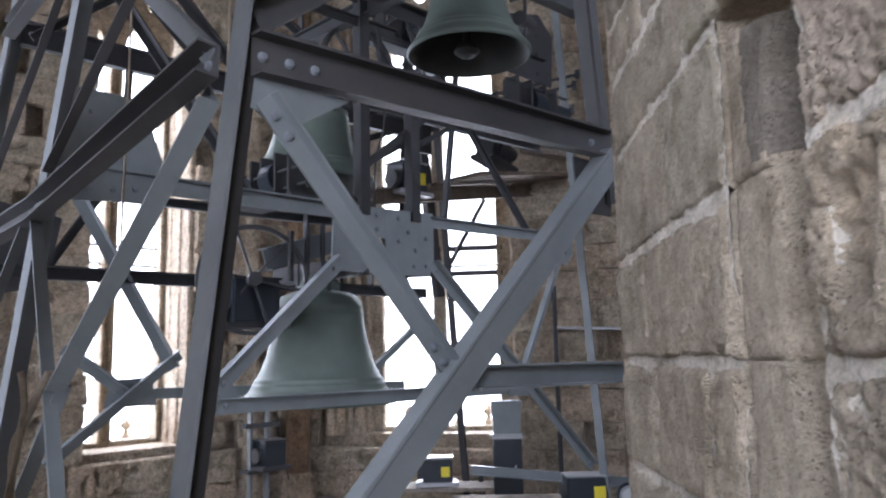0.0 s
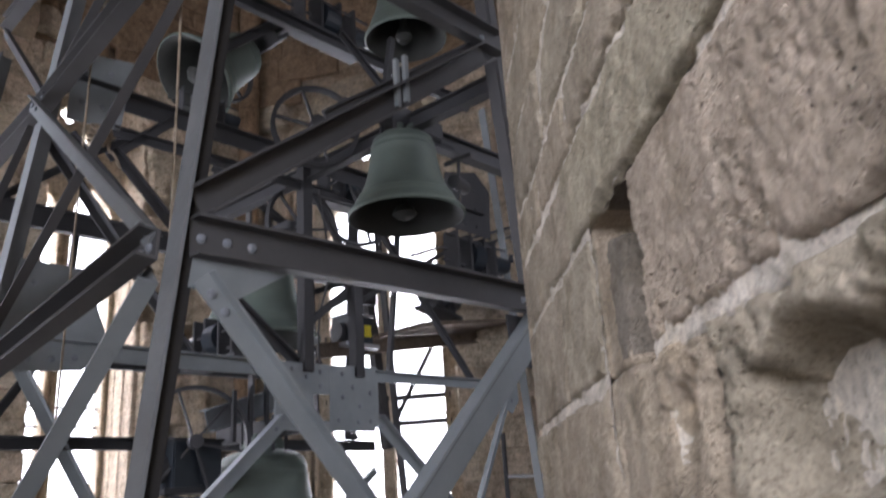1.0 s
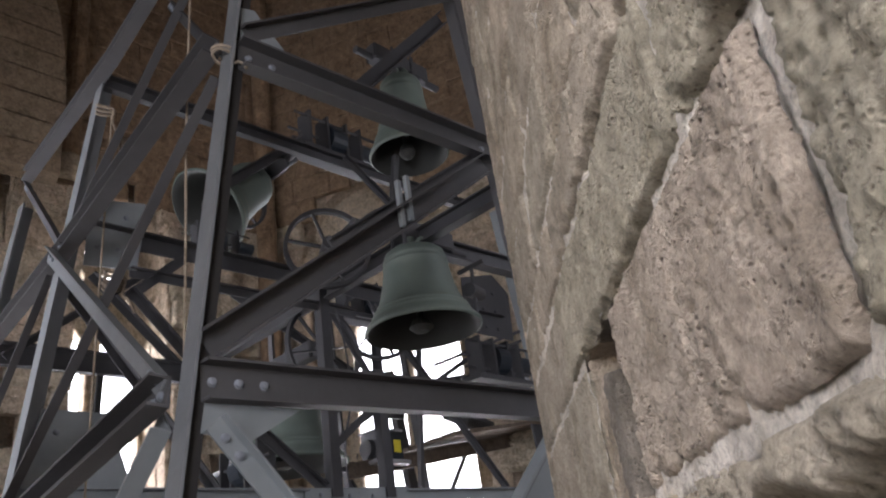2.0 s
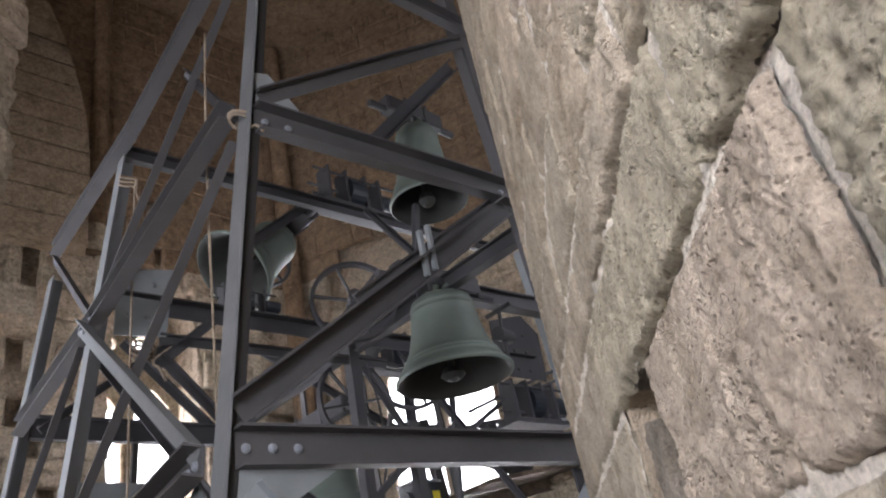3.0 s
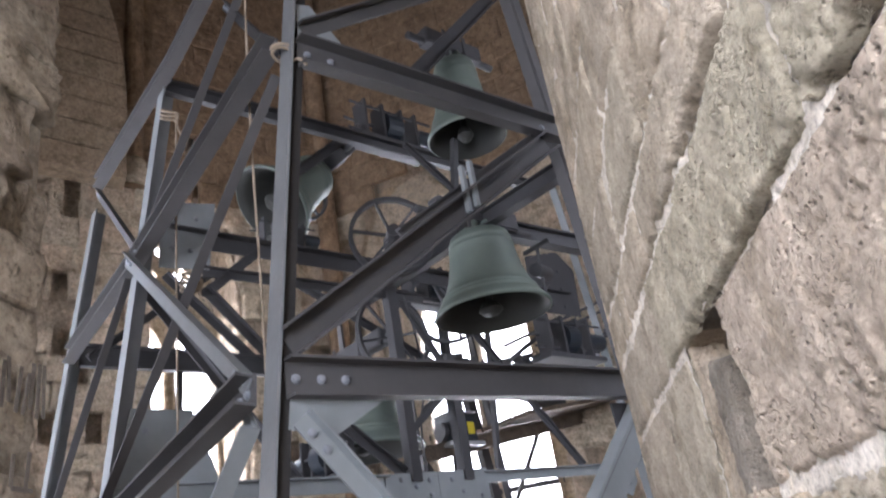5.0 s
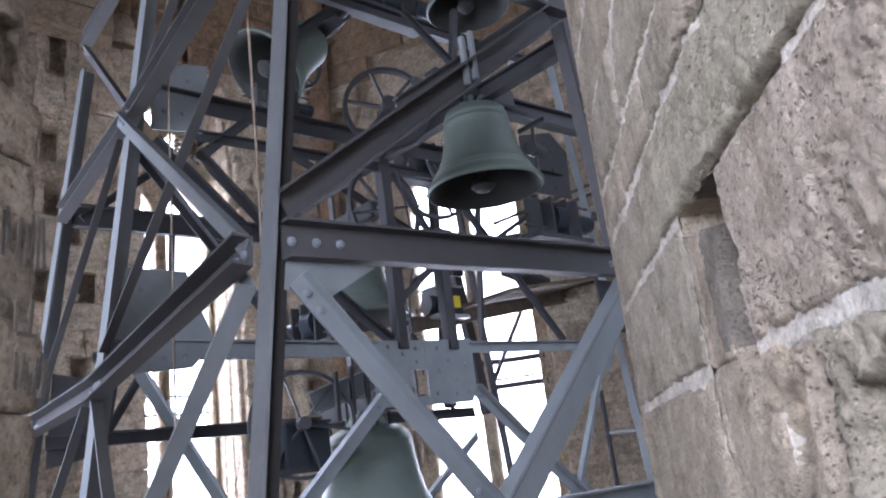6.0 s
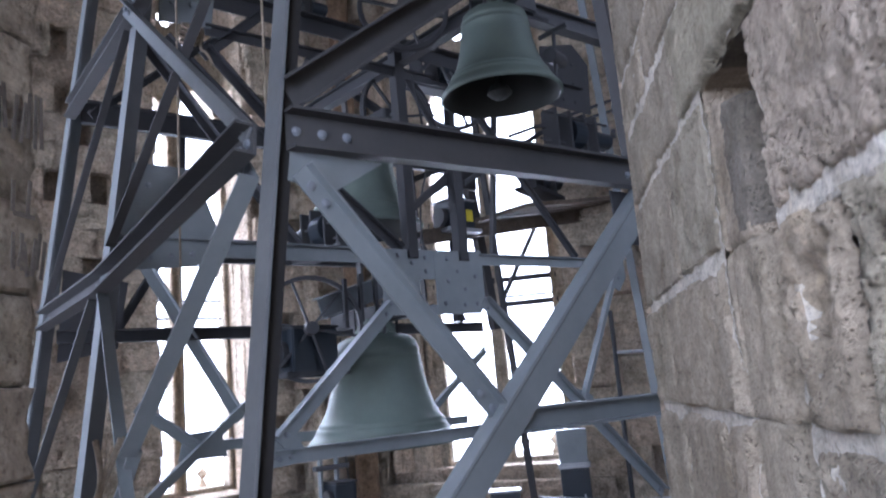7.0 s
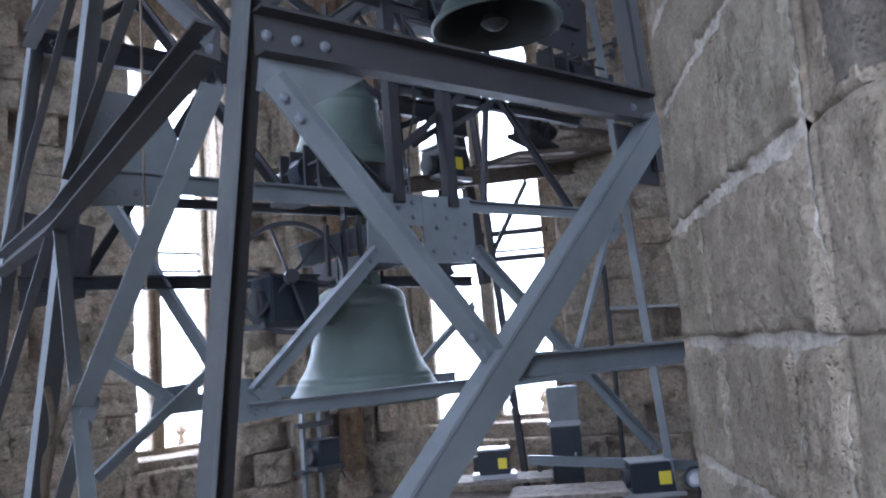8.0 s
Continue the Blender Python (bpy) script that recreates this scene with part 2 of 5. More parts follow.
# ---- the near passage wall, block by block ----
def near_face(y, z, out=0.0):
    """A place on the passage wall beside the camera, out metres proud of it."""
    return Vector((0.72 - 0.0915 * y - 0.9958 * out, y - 0.0911 * out, z))


def relief(y, z, k):
    p = Vector((y, z, k))
    return 0.5 * noise.noise(p * 3.1) + 0.34 * noise.noise(p * 8.3) + 0.26 * noise.noise(p * 19.0) + 0.2 * noise.noise(p * 41.0)


def grit(y, z, k, pits):
    """Crumbling sandstone: fine lumps, and pits that gather in patches; metres in or out."""
    p = Vector((y, z, k))
    patch = min(1.0, max(0.15, 0.6 + 1.3 * noise.noise(p * 4.0)))
    pit = max(0.0, noise.noise(p * 58.0) - 0.12) + 0.6 * max(0.0, noise.noise(p * 105.0 + Vector((3, 7, 1))) - 0.12)
    return 0.0045 * noise.noise(p * 27.0) + 0.0045 * noise.noise(p * 62.0) - pits * 0.026 * patch * pit


def near_stone(parent, corners, seed, rough=0.010, proud=0.006, cell=0.035, hollow=0.0, mat=None, pits=1.0):
    """A dressed block between four (y, z) corners: low near, low far, high far, high near."""
    (a, b, c, d) = [Vector((y, z)) for y, z in corners]
    w, h = max((b - a).length, (c - d).length), max((d - a).length, (c - b).length)
    nx, nz = max(3, int(w / cell)), max(3, int(h / cell))
    tilts = random.Random(seed)
    tilt_y, tilt_z = tilts.uniform(-0.006, 0.006), tilts.uniform(-0.005, 0.005)
    worn = 0.010 + 0.008 * tilts.random()
    bm = bmesh.new()
    grid = []
    for j in range(nz + 1):
        row = []
        t = j / nz
        for i in range(nx + 1):
            s = i / nx
            q = (a * (1 - s) + b * s) * (1 - t) + (d * (1 - s) + c * s) * t
            edge = min(s * w, (1 - s) * w, t * h, (1 - t) * h)
            chip = max(0.0, noise.noise(Vector((q.x * 11, q.y * 11, seed * 3.7))) - 0.1) * 0.05
            fall = min(1.0, max(0.0, edge - chip * 0.5) / (worn + chip))
            fall = fall * (2 - fall)
            out = -0.016 + (0.016 + proud + tilt_y * (s - 0.5) + tilt_z * (t - 0.5)) * fall + rough * relief(q.x, q.y, seed) * (0.3 + 0.7 * fall) + grit(q.x, q.y, seed, pits)
            if hollow:
                rim = min(1.0, max(0.0, (min(edge, (1 - t) * h * 0.9) - 0.045 + 0.05 * noise.noise(Vector((q.x * 6, q.y * 6, seed)))) / 0.05))
                out -= hollow * rim * rim * (3 - 2 * rim) * (0.85 + 0.5 * noise.noise(Vector((q.x * 5, q.y * 5, seed))))
            shift = 0.006 * noise.noise(Vector((q.x * 12, q.y * 12, seed + 9)))
            row.append(bm.verts.new(near_face(q.x + shift, q.y + shift, out)))
        grid.append(row)
    for j in range(nz):
        for i in range(nx):
            bm.faces.new((grid[j][i], grid[j][i + 1], grid[j + 1][i + 1], grid[j + 1][i]))
    return part("stone", bm, mat or STONE, parent, smooth=True)


def slab(name, corners_low, z0, z1, thick, mat, label, category="wall", away=None):
    """A wall standing on a line from one plan point to the other, thickening away from the place."""
    p, q = (Vector((*c, 0)) for c in corners_low)
    n = (q - p).cross(DZ).normalized() * thick
    if away is not None and n.dot(Vector((*away, 0))) < 0:
        n = -n
    bm = bmesh.new()
    vs = [[bm.verts.new(x + DZ * z) for x in (p, q, q + n, p + n)] for z in (z0, z1)]
    bm.faces.new(vs[0])
    bm.faces.new(vs[1])
    for i in range(4):
        bm.faces.new((vs[0][i], vs[0][(i + 1) % 4], vs[1][(i + 1) % 4], vs[1][i]))
    return tagged(part(name, bm, mat, None), label, category, "", "structure")


TOP = 13.0


def steps(stops):
    """Stations from stop to stop, each stretch cut to about its own step."""
    out = [stops[0][0]]
    for (p, step), (q, _) in zip(stops, stops[1:]):
        n = max(1, round((q - p) / step))
        out += [p + (q - p) * (i + 1) / n for i in range(n)]
    return out


def build_near_wall():
    bm = bmesh.new()
    ys = steps([(-2.6, 0.05), (0.15, 0.013), (2.62, 0)])
    zs = steps([(-0.1, 0.06), (1.4, 0.012), (3.0, 0.03), (3.9, 0.08), (9.5, 0)])

    def inset(y, z):
        out = -0.0075 + 0.008 * relief(y * 2.3, z * 2.3, 77) + grit(y, z, 55, 0.4)
        lost = 0.0
        if 0.5 < y < 1.2 and abs(z - 2.43) < 0.05:
            lost = 0.010 if y > 0.75 else 0.002
        elif 0.5 < y < 1.1 and abs(z - 2.715) < 0.05:
            lost = 0.012
        elif y < 0.5 and z > 2.09:
            lost = 0.016
        elif y < 1.08 and 1.76 < z < 2.03:
            lost = 0.09
        else:
            lost = 0.03 * max(0.0, noise.noise(Vector((y * 2.6, z * 2.6, 31))) - 0.15)
        return out - lost

    cut = lambda y, z: 1.15 < y < 1.515 and 1.36 < z < 2.43
    rows = [[bm.verts.new(near_face(y, z, inset(y, z))) for y in ys] for z in zs]
    for j in range(len(zs) - 1):
        for i in range(len(ys) - 1):
            if not cut((ys[i] + ys[i + 1]) / 2, (zs[j] + zs[j + 1]) / 2):
                bm.faces.new((rows[j][i], rows[j][i + 1], rows[j + 1][i + 1], rows[j + 1][i]))
    wall = tagged(part("wall_passage", bm, MORTAR, None, smooth=True), "weathered beige sandstone block wall with pale lime mortar joints", "wall", "", "structure")
    # the mass of the wall behind the facing
    mass = bmesh.new()
    pts = [near_face(-2.6, 0, -0.17), near_face(2.62, 0, -0.17), Vector((2.6, 4.6, 0)), Vector((3.2, -2.6, 0))]
    lo, hi = [mass.verts.new(p + DZ * -0.1) for p in pts], [mass.verts.new(p + DZ * TOP) for p in pts]
    mass.faces.new(lo)
    mass.faces.new(hi)
    for i in range(4):
        mass.faces.new((lo[i], lo[(i + 1) % 4], hi[(i + 1) % 4], hi[i]))
    part("core", mass, STONE_FAR, wall)
    end = bmesh.new()
    for za, zb in ((-0.1, 9.5),):
        vs = [end.verts.new(near_face(2.62, z, o)) for z in (za, zb) for o in (-0.006, -0.2)]
        end.faces.new((vs[0], vs[1], vs[3], vs[2]))
    part("return_face", end, STONE_FAR, wall)
    levels = [-0.1, 0.32, 0.70, 1.05, 1.38, 1.71, 2.06, 2.42, 2.68, 2.87, 3.16, 3.46, 3.82, 4.15, 4.5, 4.9, 5.25, 5.65, 6.0, 6.45, 6.9, 7.4, 8.0, 8.7, 9.5]
    joints = {5: [2.62, 2.22, 1.515, None, 1.165, 0.88, -0.06, -0.45, -0.9, -1.7, -2.6],
              6: [2.62, 1.95, 1.515, None, 1.165, 0.33, -0.30, -0.9, -1.7, -2.6],
              7: [2.62, 1.73, 0.55, -0.10, -0.8, -1.7, -2.6],
              8: [2.62, 2.12, 1.62, 1.03, 0.67, 0.1, -0.6, -1.5, -2.6],
              9: [2.62, 1.93, 1.32, 0.9, 0.38, -0.3, -1.2, -2.6],
              4: [2.62, 2.2, 1.72, 1.515, None, 1.165, 0.5, -0.1, -0.8, -1.7, -2.6]}
    rng = random.Random(5)
    for k, (z0, z1) in enumerate(zip(levels, levels[1:])):
        cuts = joints.get(k)
        if cuts is None:
            cuts, y = [2.62], 2.62 - rng.uniform(0.25, 0.6)
            while y > -2.35:
                cuts.append(y)
                y -= rng.uniform(0.35, 0.85)
            cuts.append(-2.6)
        gap = 0.010
        i = 0
        while i < len(cuts) - 1:
            far, near = cuts[i], cuts[i + 1]
            if near is None:
                i += 2
                continue
            i += 1
            if far is None:
                continue
            lean = 0.0 if k in (5,) else rng.uniform(-0.03, 0.03)
            close = far > 0.2 and 1.3 < z0 < 2.9
            fine = (0.0075 if near < 1.3 else 0.011) if close else (0.02 if far > -0.4 and z0 < 4.5 else 0.06)
            rough, hollow, proud, pits, mat = 0.007, 0.0, rng.uniform(0.002, 0.008), 0.9, None
            if far < 1.3 and k in (7, 8, 9):
                rough, pits = 0.010, 1.1
            if near < 1.1 and k == 5:
                rough, hollow, pits = 0.03, (0.12 if near < 0.6 else 0.03), 1.5
            if near < 1.0 and k == 4:
                rough, pits = 0.04, 1.5
            if k in (4, 5) and near > 1.4:
                rough, pits = 0.012, 1.3
            if near < 0.4 and k in (6, 7):
                rough, pits, mat = 0.022, 1.6, STONE_GREEN
            if k == 7 and abs(near - 0.55) < 0.01:
                mat = STONE_GREEN
            dip = lambda y: -0.022 * max(0.0, y - 1.3) if 2.0 < z0 else 0.0
            dip_top = lambda y: -0.022 * max(0.0, y - 1.3) if 2.0 < z1 else 0.0
            a = (near + gap, z0 + gap + rng.uniform(-.004, .004) + dip(near))
            b = (far - gap, z0 + gap + rng.uniform(-.004, .004) + dip(far))
            c = (far - gap + (0 if far > 2.6 else lean), z1 - gap + rng.uniform(-.004, .004) + dip_top(far))
            d = (near + gap + lean, z1 - gap + rng.uniform(-.004, .004) + dip_top(near))
            if k == 6 and abs(near - 0.33) < 0.01:
                b, c, d = (1.14, z0 + gap), (1.155, z1 - 0.012), (0.342, z1 - gap)
                rough, pits, mat = 0.008, 1.5, STONE_PINK
            near_stone(wall, (a, b, c, d), k * 31 + i, rough, proud, fine, hollow, mat, pits)
    # the upright chase: a rounded roll beside a deep groove, and a beam socket at its head
    for zlo, zhi, seed in ((1.38, 1.715, 1), (1.715, 2.06, 2), (2.06, 2.425, 3)):
        bm = bmesh.new()
        nx, nz = 40, 38
        g = []
        for j in range(nz + 1):
            row = []
            for i in range(nx + 1):
                s, t = i / nx, j / nz
                z = zlo + (zhi - zlo) * t
                y = 1.145 + 0.375 * s + (0.008 * noise.noise(Vector((s * 3, z * 5, 4))) if 0 < i < nx else 0)
                groove = max(0.0, 1.0 - max(0.0, s - 0.30 - 0.10 * noise.noise(Vector((1.0, z * 4.0, 8)))) / 0.16)
                groove = groove * groove * (3 - 2 * groove)
                depth = (0.05 if z > 2.03 else 0.035) * groove + 0.022 * max(0.0, (s - 0.86) / 0.14) ** 2 + 0.012
                if seed == 3:
                    head = min(1.0, max(0.0, (z - (2.292 + 0.085 * s)) / 0.022))
                    depth += (0.15 - 0.05 * s - 0.6 * depth) * head * head * (3 - 2 * head)
                if i in (0, nx) or (seed == 3 and j == nz):
                    depth = 0.012
                seam = 0.010 * (t in (0, 1)) * (seed < 3 or t == 0)
                row.append(bm.verts.new(near_face(y, z, -depth + 0.006 * relief(y, z, 40 + seed) + grit(y, z, 40 + seed, 0.5 if s > 0.4 else 1.4) - seam)))
            g.append(row)
        for j in range(nz):
            for i in range(nx):
                f = bm.faces.new((g[j][i], g[j][i + 1], g[j + 1][i + 1], g[j + 1][i]))
                s, z = (i + 0.5) / nx, zlo + (zhi - zlo) * (j + 0.5) / nz
                # groove and socket above the lowest courses take the darker stone
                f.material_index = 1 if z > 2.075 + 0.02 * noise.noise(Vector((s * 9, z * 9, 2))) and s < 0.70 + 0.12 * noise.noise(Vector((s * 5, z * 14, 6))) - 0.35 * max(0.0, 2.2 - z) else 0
        ob = part("chase_stone", bm, STONE, wall, "rounded upright roll beside a darker groove", True)
        ob.data.materials.append(STONE_DARK)


# ---- far walls of many blocks ----
def unit_block(seed, mat, wear=1.0):
    """A block one metre each way, its weathered face at y = 0, its back at y = 1."""
    bm = bmesh.new()
    xs = [0, 0.0, 0.05, 0.16, 0.28, 0.4, 0.52, 0.64, 0.76, 0.86, 0.95, 1.0, 1]
    n = len(xs) - 1
    g = []
    for j, z in enumerate(xs):
        row = []
        for i, x in enumerate(xs):
            rim = i in (0, n) or j in (0, n)
            edge = i in (1, n - 1) or j in (1, n - 1)
            y = 1.0 if rim else (0.12 if edge else 0.0)
            if not rim:
                y += 0.26 * noise.noise(Vector((x * 2.3, z * 2.3, seed * 5.1))) + 0.10 * noise.noise(Vector((x * 7, z * 6, seed * 1.1)))
                y += wear * 1.5 * max(0.0, noise.noise(Vector((x * 4.3, z * 2.6, seed * 7.7))) - 0.22)
            e = 0.02 * noise.noise(Vector((x * 3, z * 3, seed * 2.3 + 8)))
            row.append(bm.verts.new((x + (0 if rim else e), y, z + (0 if rim else e))))
        g.append(row)
    for j in range(n):
        for i in range(n):
            bm.faces.new((g[j][i], g[j][i + 1], g[j + 1][i + 1], g[j + 1][i]))
    return to_mesh("stone", bm, mat, False)


BLOCKS = [unit_block(i, STONE_FAR) for i in range(8)]
BROWN_BLOCKS = [unit_block(i + 20, VAULT, 0.0) for i in range(6)]
PIER_BLOCKS = [unit_block(i + 40, STONE_PIER, 0.3) for i in range(6)]
BROWN_FROM = 7.7  # above this the walls are of browner, smoother masonry


def masonry(wall, start, along, inward, length, z0, z1, seed, opening=None, holes=(), course=0.34, limit=300, worn=0.0, blocks=None):
    """Courses of blocks on a wall face. opening(z) gives the (from, to) to leave free; holes are (s, z) of putlog sockets."""
    rng = random.Random(seed)
    z, made = z0, 0
    side = along.cross(DZ)
    flip = side.dot(inward) < 0
    rest = bmesh.new()
    while z < z1 - 0.05:
        h = min(course * rng.uniform(0.82, 1.2), z1 - z)
        free = opening(z + h / 2) if opening else None
        spans = [(0.0, length)]
        if free:
            spans = [(0.0, free[0]), (free[1], length)]
        for s0, s1 in spans:
            s = s0
            while s < s1 - 0.02:
                w = rng.uniform(0.3, 0.85)
                if s1 - s - w < 0.25:
                    w = s1 - s
                skip = any(s - 0.02 < hs < s + w + 0.02 and z - 0.02 < hz < z + h for hs, hz in holes)
                cuts = [(s, w)]
                if skip:
                    hs = next(hs for hs, hz in holes if s - 0.02 < hs < s + w + 0.02 and z - 0.02 < hz < z + h)
                    cuts = [(s, hs - 0.11 - s), (hs + 0.11, s + w - hs - 0.11)]
                for cs, cw in cuts:
                    if cw < 0.05 or (z < BROWN_FROM and rng.random() < worn):
                        continue
                    g = 0.004 if z < BROWN_FROM else 0.0015
                    lift = rng.uniform(-0.02, 0.05) if z < BROWN_FROM else 0.002
                    origin = start + along * (cs + g) + DZ * (z + g)
                    x = along * (cw - 2 * g)
                    y = -inward * (0.15 if z < BROWN_FROM else 0.11)
                    m = Matrix(((x.x, y.x, 0, 0), (x.y, y.y, 0, 0), (0, 0, h - 2 * g, 0), (0, 0, 0, 1)))
                    m = Matrix.Translation(origin + inward * (0.012 + lift)) @ m
                    brown = z > BROWN_FROM
                    me = rng.choice(BROWN_BLOCKS if brown else (blocks or BLOCKS))
                    if made < limit and not brown:
                        shared("stone", me, wall, m)
                    else:
                        tmp = [rest.verts.new(m @ v.co) for v in me.vertices]
                        for f in me.polygons:
                            rest.faces.new([tmp[i] for i in f.vertices])
                    made += 1
                s += w
        z += h
    if len(rest.verts):
        tagged(part("upper_stones", rest, VAULT, wall), kind="stuff")
    else:
        rest.free()


def wall_with_opening(name, start, along, inward, length, z0, z1, thick, opening, label, faced=True):
    """A thick wall, pierced; opening is (from, to, sill, spring, apex)."""
    bm = bmesh.new()
    o0, o1, sill, spring, apex = opening
    mid = (o0 + o1) / 2
    outline = [(o0, sill)] + [(o0 + (mid - o0) * (1 - math.cos(t)) , spring + (apex - spring) * math.sin(t) ** 0.85) for t in [i * math.pi / 2 / 8 for i in range(9)]]
    outline += [(2 * mid - s, z) for s, z in reversed(outline[:-1])]
    place = lambda s, z, d: start + along * s + DZ * z - inward * d
    # pieces round the opening, as quads of the wall face drawn through
    rim = outline
    strips = []
    strips.append([(0, z0), (o0 + 0.035, z0), (o0 + 0.035, z1), (0, z1)])
    strips.append([(o1 - 0.035, z0), (length, z0), (length, z1), (o1 - 0.035, z1)])
    strips.append([(o0, z0), (o1, z0), (o1, sill), (o0, sill)])
    top = [(s, z) for s, z in rim[1:-1]]
    for (sa, za), (sb, zb) in zip(top, top[1:]):
        strips.append([(sa, za), (sb, zb), (sb, z1), (sa, z1)])
    for q in strips:
        if abs(q[0][0] - q[1][0]) < 1e-4:
            continue
        f = [bm.verts.new(place(s, z, 0.19 if faced else 0.0)) for s, z in q]
        b = [bm.verts.new(place(s, z, thick)) for s, z in q]
        bm.faces.new(f)
        bm.faces.new(b[::-1])
        for i in range(4):
            bm.faces.new((f[i], f[(i + 1) % 4], b[(i + 1) % 4], b[i]))
    wall = tagged(part(name, bm, STONE_FAR, None), label, "wall", "", "structure")
    return wall


def arch_span(o0, o1, spring, apex, sill):
    mid = (o0 + o1) / 2

    def span(z):
        if z < sill or z > apex:
            return None
        if z < spring:
            return (o0, o1)
        t = math.asin(min(1.0, ((z - spring) / (apex - spring)) ** (1 / 0.85)))
        k = (mid - o0) * (1 - math.cos(t))
        return (o0 + k, o1 - k)
    return span


def tracery_window(name, place, along, out, lancets, sill, spring, apex, eyes, width, top, label, transoms=()):
    """A stone window: one plate, pierced by pointed lights and eyes, with mullion shafts, bars and a sill."""
    cu = bpy.data.curves.new("tracery_outline", "CURVE")
    cu.dimensions, cu.fill_mode, cu.extrude, cu.bevel_depth, cu.bevel_resolution = "2D", "BOTH", 0.09, 0.02, 1

    def loop(pts):
        sp = cu.splines.new("POLY")
        sp.points.add(len(pts) - 1)
        for p, (x, y) in zip(sp.points, pts):
            p.co = (x, y, 0, 1)
        sp.use_cyclic_u = True
    loop([(-width / 2, sill - 1.2), (width / 2, sill - 1.2), (width / 2, top), (-width / 2, top)])
    for x0, x1 in lancets:
        mid, half = (x0 + x1) / 2, (x1 - x0) / 2
        pts = [(x0, sill), (x1, sill), (x1, spring)]
        n = 14
        for i in range(1, n):
            t = i / n
            a = math.pi * t
            cusp = 0.86 + 0.14 * abs(math.cos(1.5 * a))
            pts.append((mid + half * math.cos(a) * cusp, spring + (apex - spring) * math.sin(a) ** 0.8 * cusp))
        pts.append((x0, spring))
        loop(pts)
    for x, z, r in eyes:
        loop([(x + r * math.cos(i * math.tau / 16) * (0.78 + 0.22 * abs(math.cos(2 * i * math.tau / 16))), z + r * math.sin(i * math.tau / 16) * (0.78 + 0.22 * abs(math.cos(2 * i * math.tau / 16)))) for i in range(16)])
    tmp = bpy.data.objects.new("tmp", cu)
    scene.collection.objects.link(tmp)
    dg = bpy.context.evaluated_depsgraph_get()
    me = bpy.data.meshes.new_from_object(tmp.evaluated_get(dg))
    bpy.data.objects.remove(tmp)
    me.materials.clear()
    me.materials.append(STONE_FAR)
    win = thing(name, place, label, "window", "", "structure")
    turn = Matrix((( along.x, 0, out.x, 0), (along.y, 0, out.y, 0), (0, 1, 0, 0), (0, 0, 0, 1)))
    shared("tracery", me, win, Matrix.Translation(place) @ turn)
    # slender shafts before the mullion and jambs
    for x in sorted({x for l in lancets for x in l}):
        tube("shaft", win, place + along * x - out * 0.12 + DZ * sill, place + along * x - out * 0.12 + DZ * (spring + 0.2), 0.035, STONE_FAR, seg=8)
    for z in (sill + (spring - sill) * 0.47, sill + (spring - sill) * 0.52):
        bar("glazing_bar", win, place + along * (lancets[0][0] - 0.05) + DZ * z, place + along * (lancets[-1][1] + 0.05) + DZ * z, rect(0.03, 0.035), out, GALV)
    for z in transoms:
        bar("transom", win, place + along * (lancets[0][0] - 0.05) - out * 0.1 + DZ * z, place + along * (lancets[-1][1] + 0.05) - out * 0.1 + DZ * z, rect(0.06, 0.075), out, STEEL_DARK)
    return win


build_near_wall()

# left passage pier with painted scrawls
def solid_plan(name, pts, z0, z1, mat, parent=None):
    bm = bmesh.new()
    lo, hi = [bm.verts.new((x, y, z0)) for x, y in pts], [bm.verts.new((x, y, z1)) for x, y in pts]
    bm.faces.new(lo)
    bm.faces.new(hi)
    n = len(pts)
    for i in range(n):
        bm.faces.new((lo[i], lo[(i + 1) % n], hi[(i + 1) % n], hi[i]))
    return part(name, bm, mat, parent)


pier = tagged(solid_plan("wall_pier", [(-2.02, 2.6), (-2.35, 2.95), (-2.8, -0.4), (-1.92, -0.4)], -0.1, TOP, MORTAR), "beige sandstone pier with dark painted scrawls", "wall", "", "structure")
PIER_ALONG = Vector((0.08, -2.3, 0)).normalized()
masonry(pier, Vector((-1.95, 2.6, 0)), PIER_ALONG, Vector((0.9994, 0.0348, 0)), 3.0, -0.1, 9.5, 21, None, [(0.06, 4.3)], 0.36, 240, 0.0, PIER_BLOCKS)
# gap in the pier, out of view, made for the added side lamp
for zz in ((-0.1, 1.3), (5.6, TOP)):
    tagged(solid_plan("wall_opening", [(-1.82, -0.4), (-2.8, -0.4), (-2.7, -2.4), (-1.76, -2.4)], *zz, STONE_FAR), "sandstone wall round an unseen side opening added for light", "wall", "", "structure")
for pts, zz in (([(-1.76, -2.4), (-2.7, -2.4), (-2.7, -3.0), (-0.95, -3.0), (-0.95, -2.6), (-1.74, -2.6)], (-0.1, TOP)), ([(0.55, -2.6), (0.55, -3.0), (3.2, -3.0), (3.2, -2.6)], (-0.1, TOP)), ([(-0.95, -2.6), (-0.95, -3.0), (0.55, -3.0), (0.55, -2.6)], (4.7, TOP))):
    tagged(solid_plan("wall_rear", pts, *zz, STONE_FAR), "plain sandstone wall round the passage doorway", "wall", "", "structure")

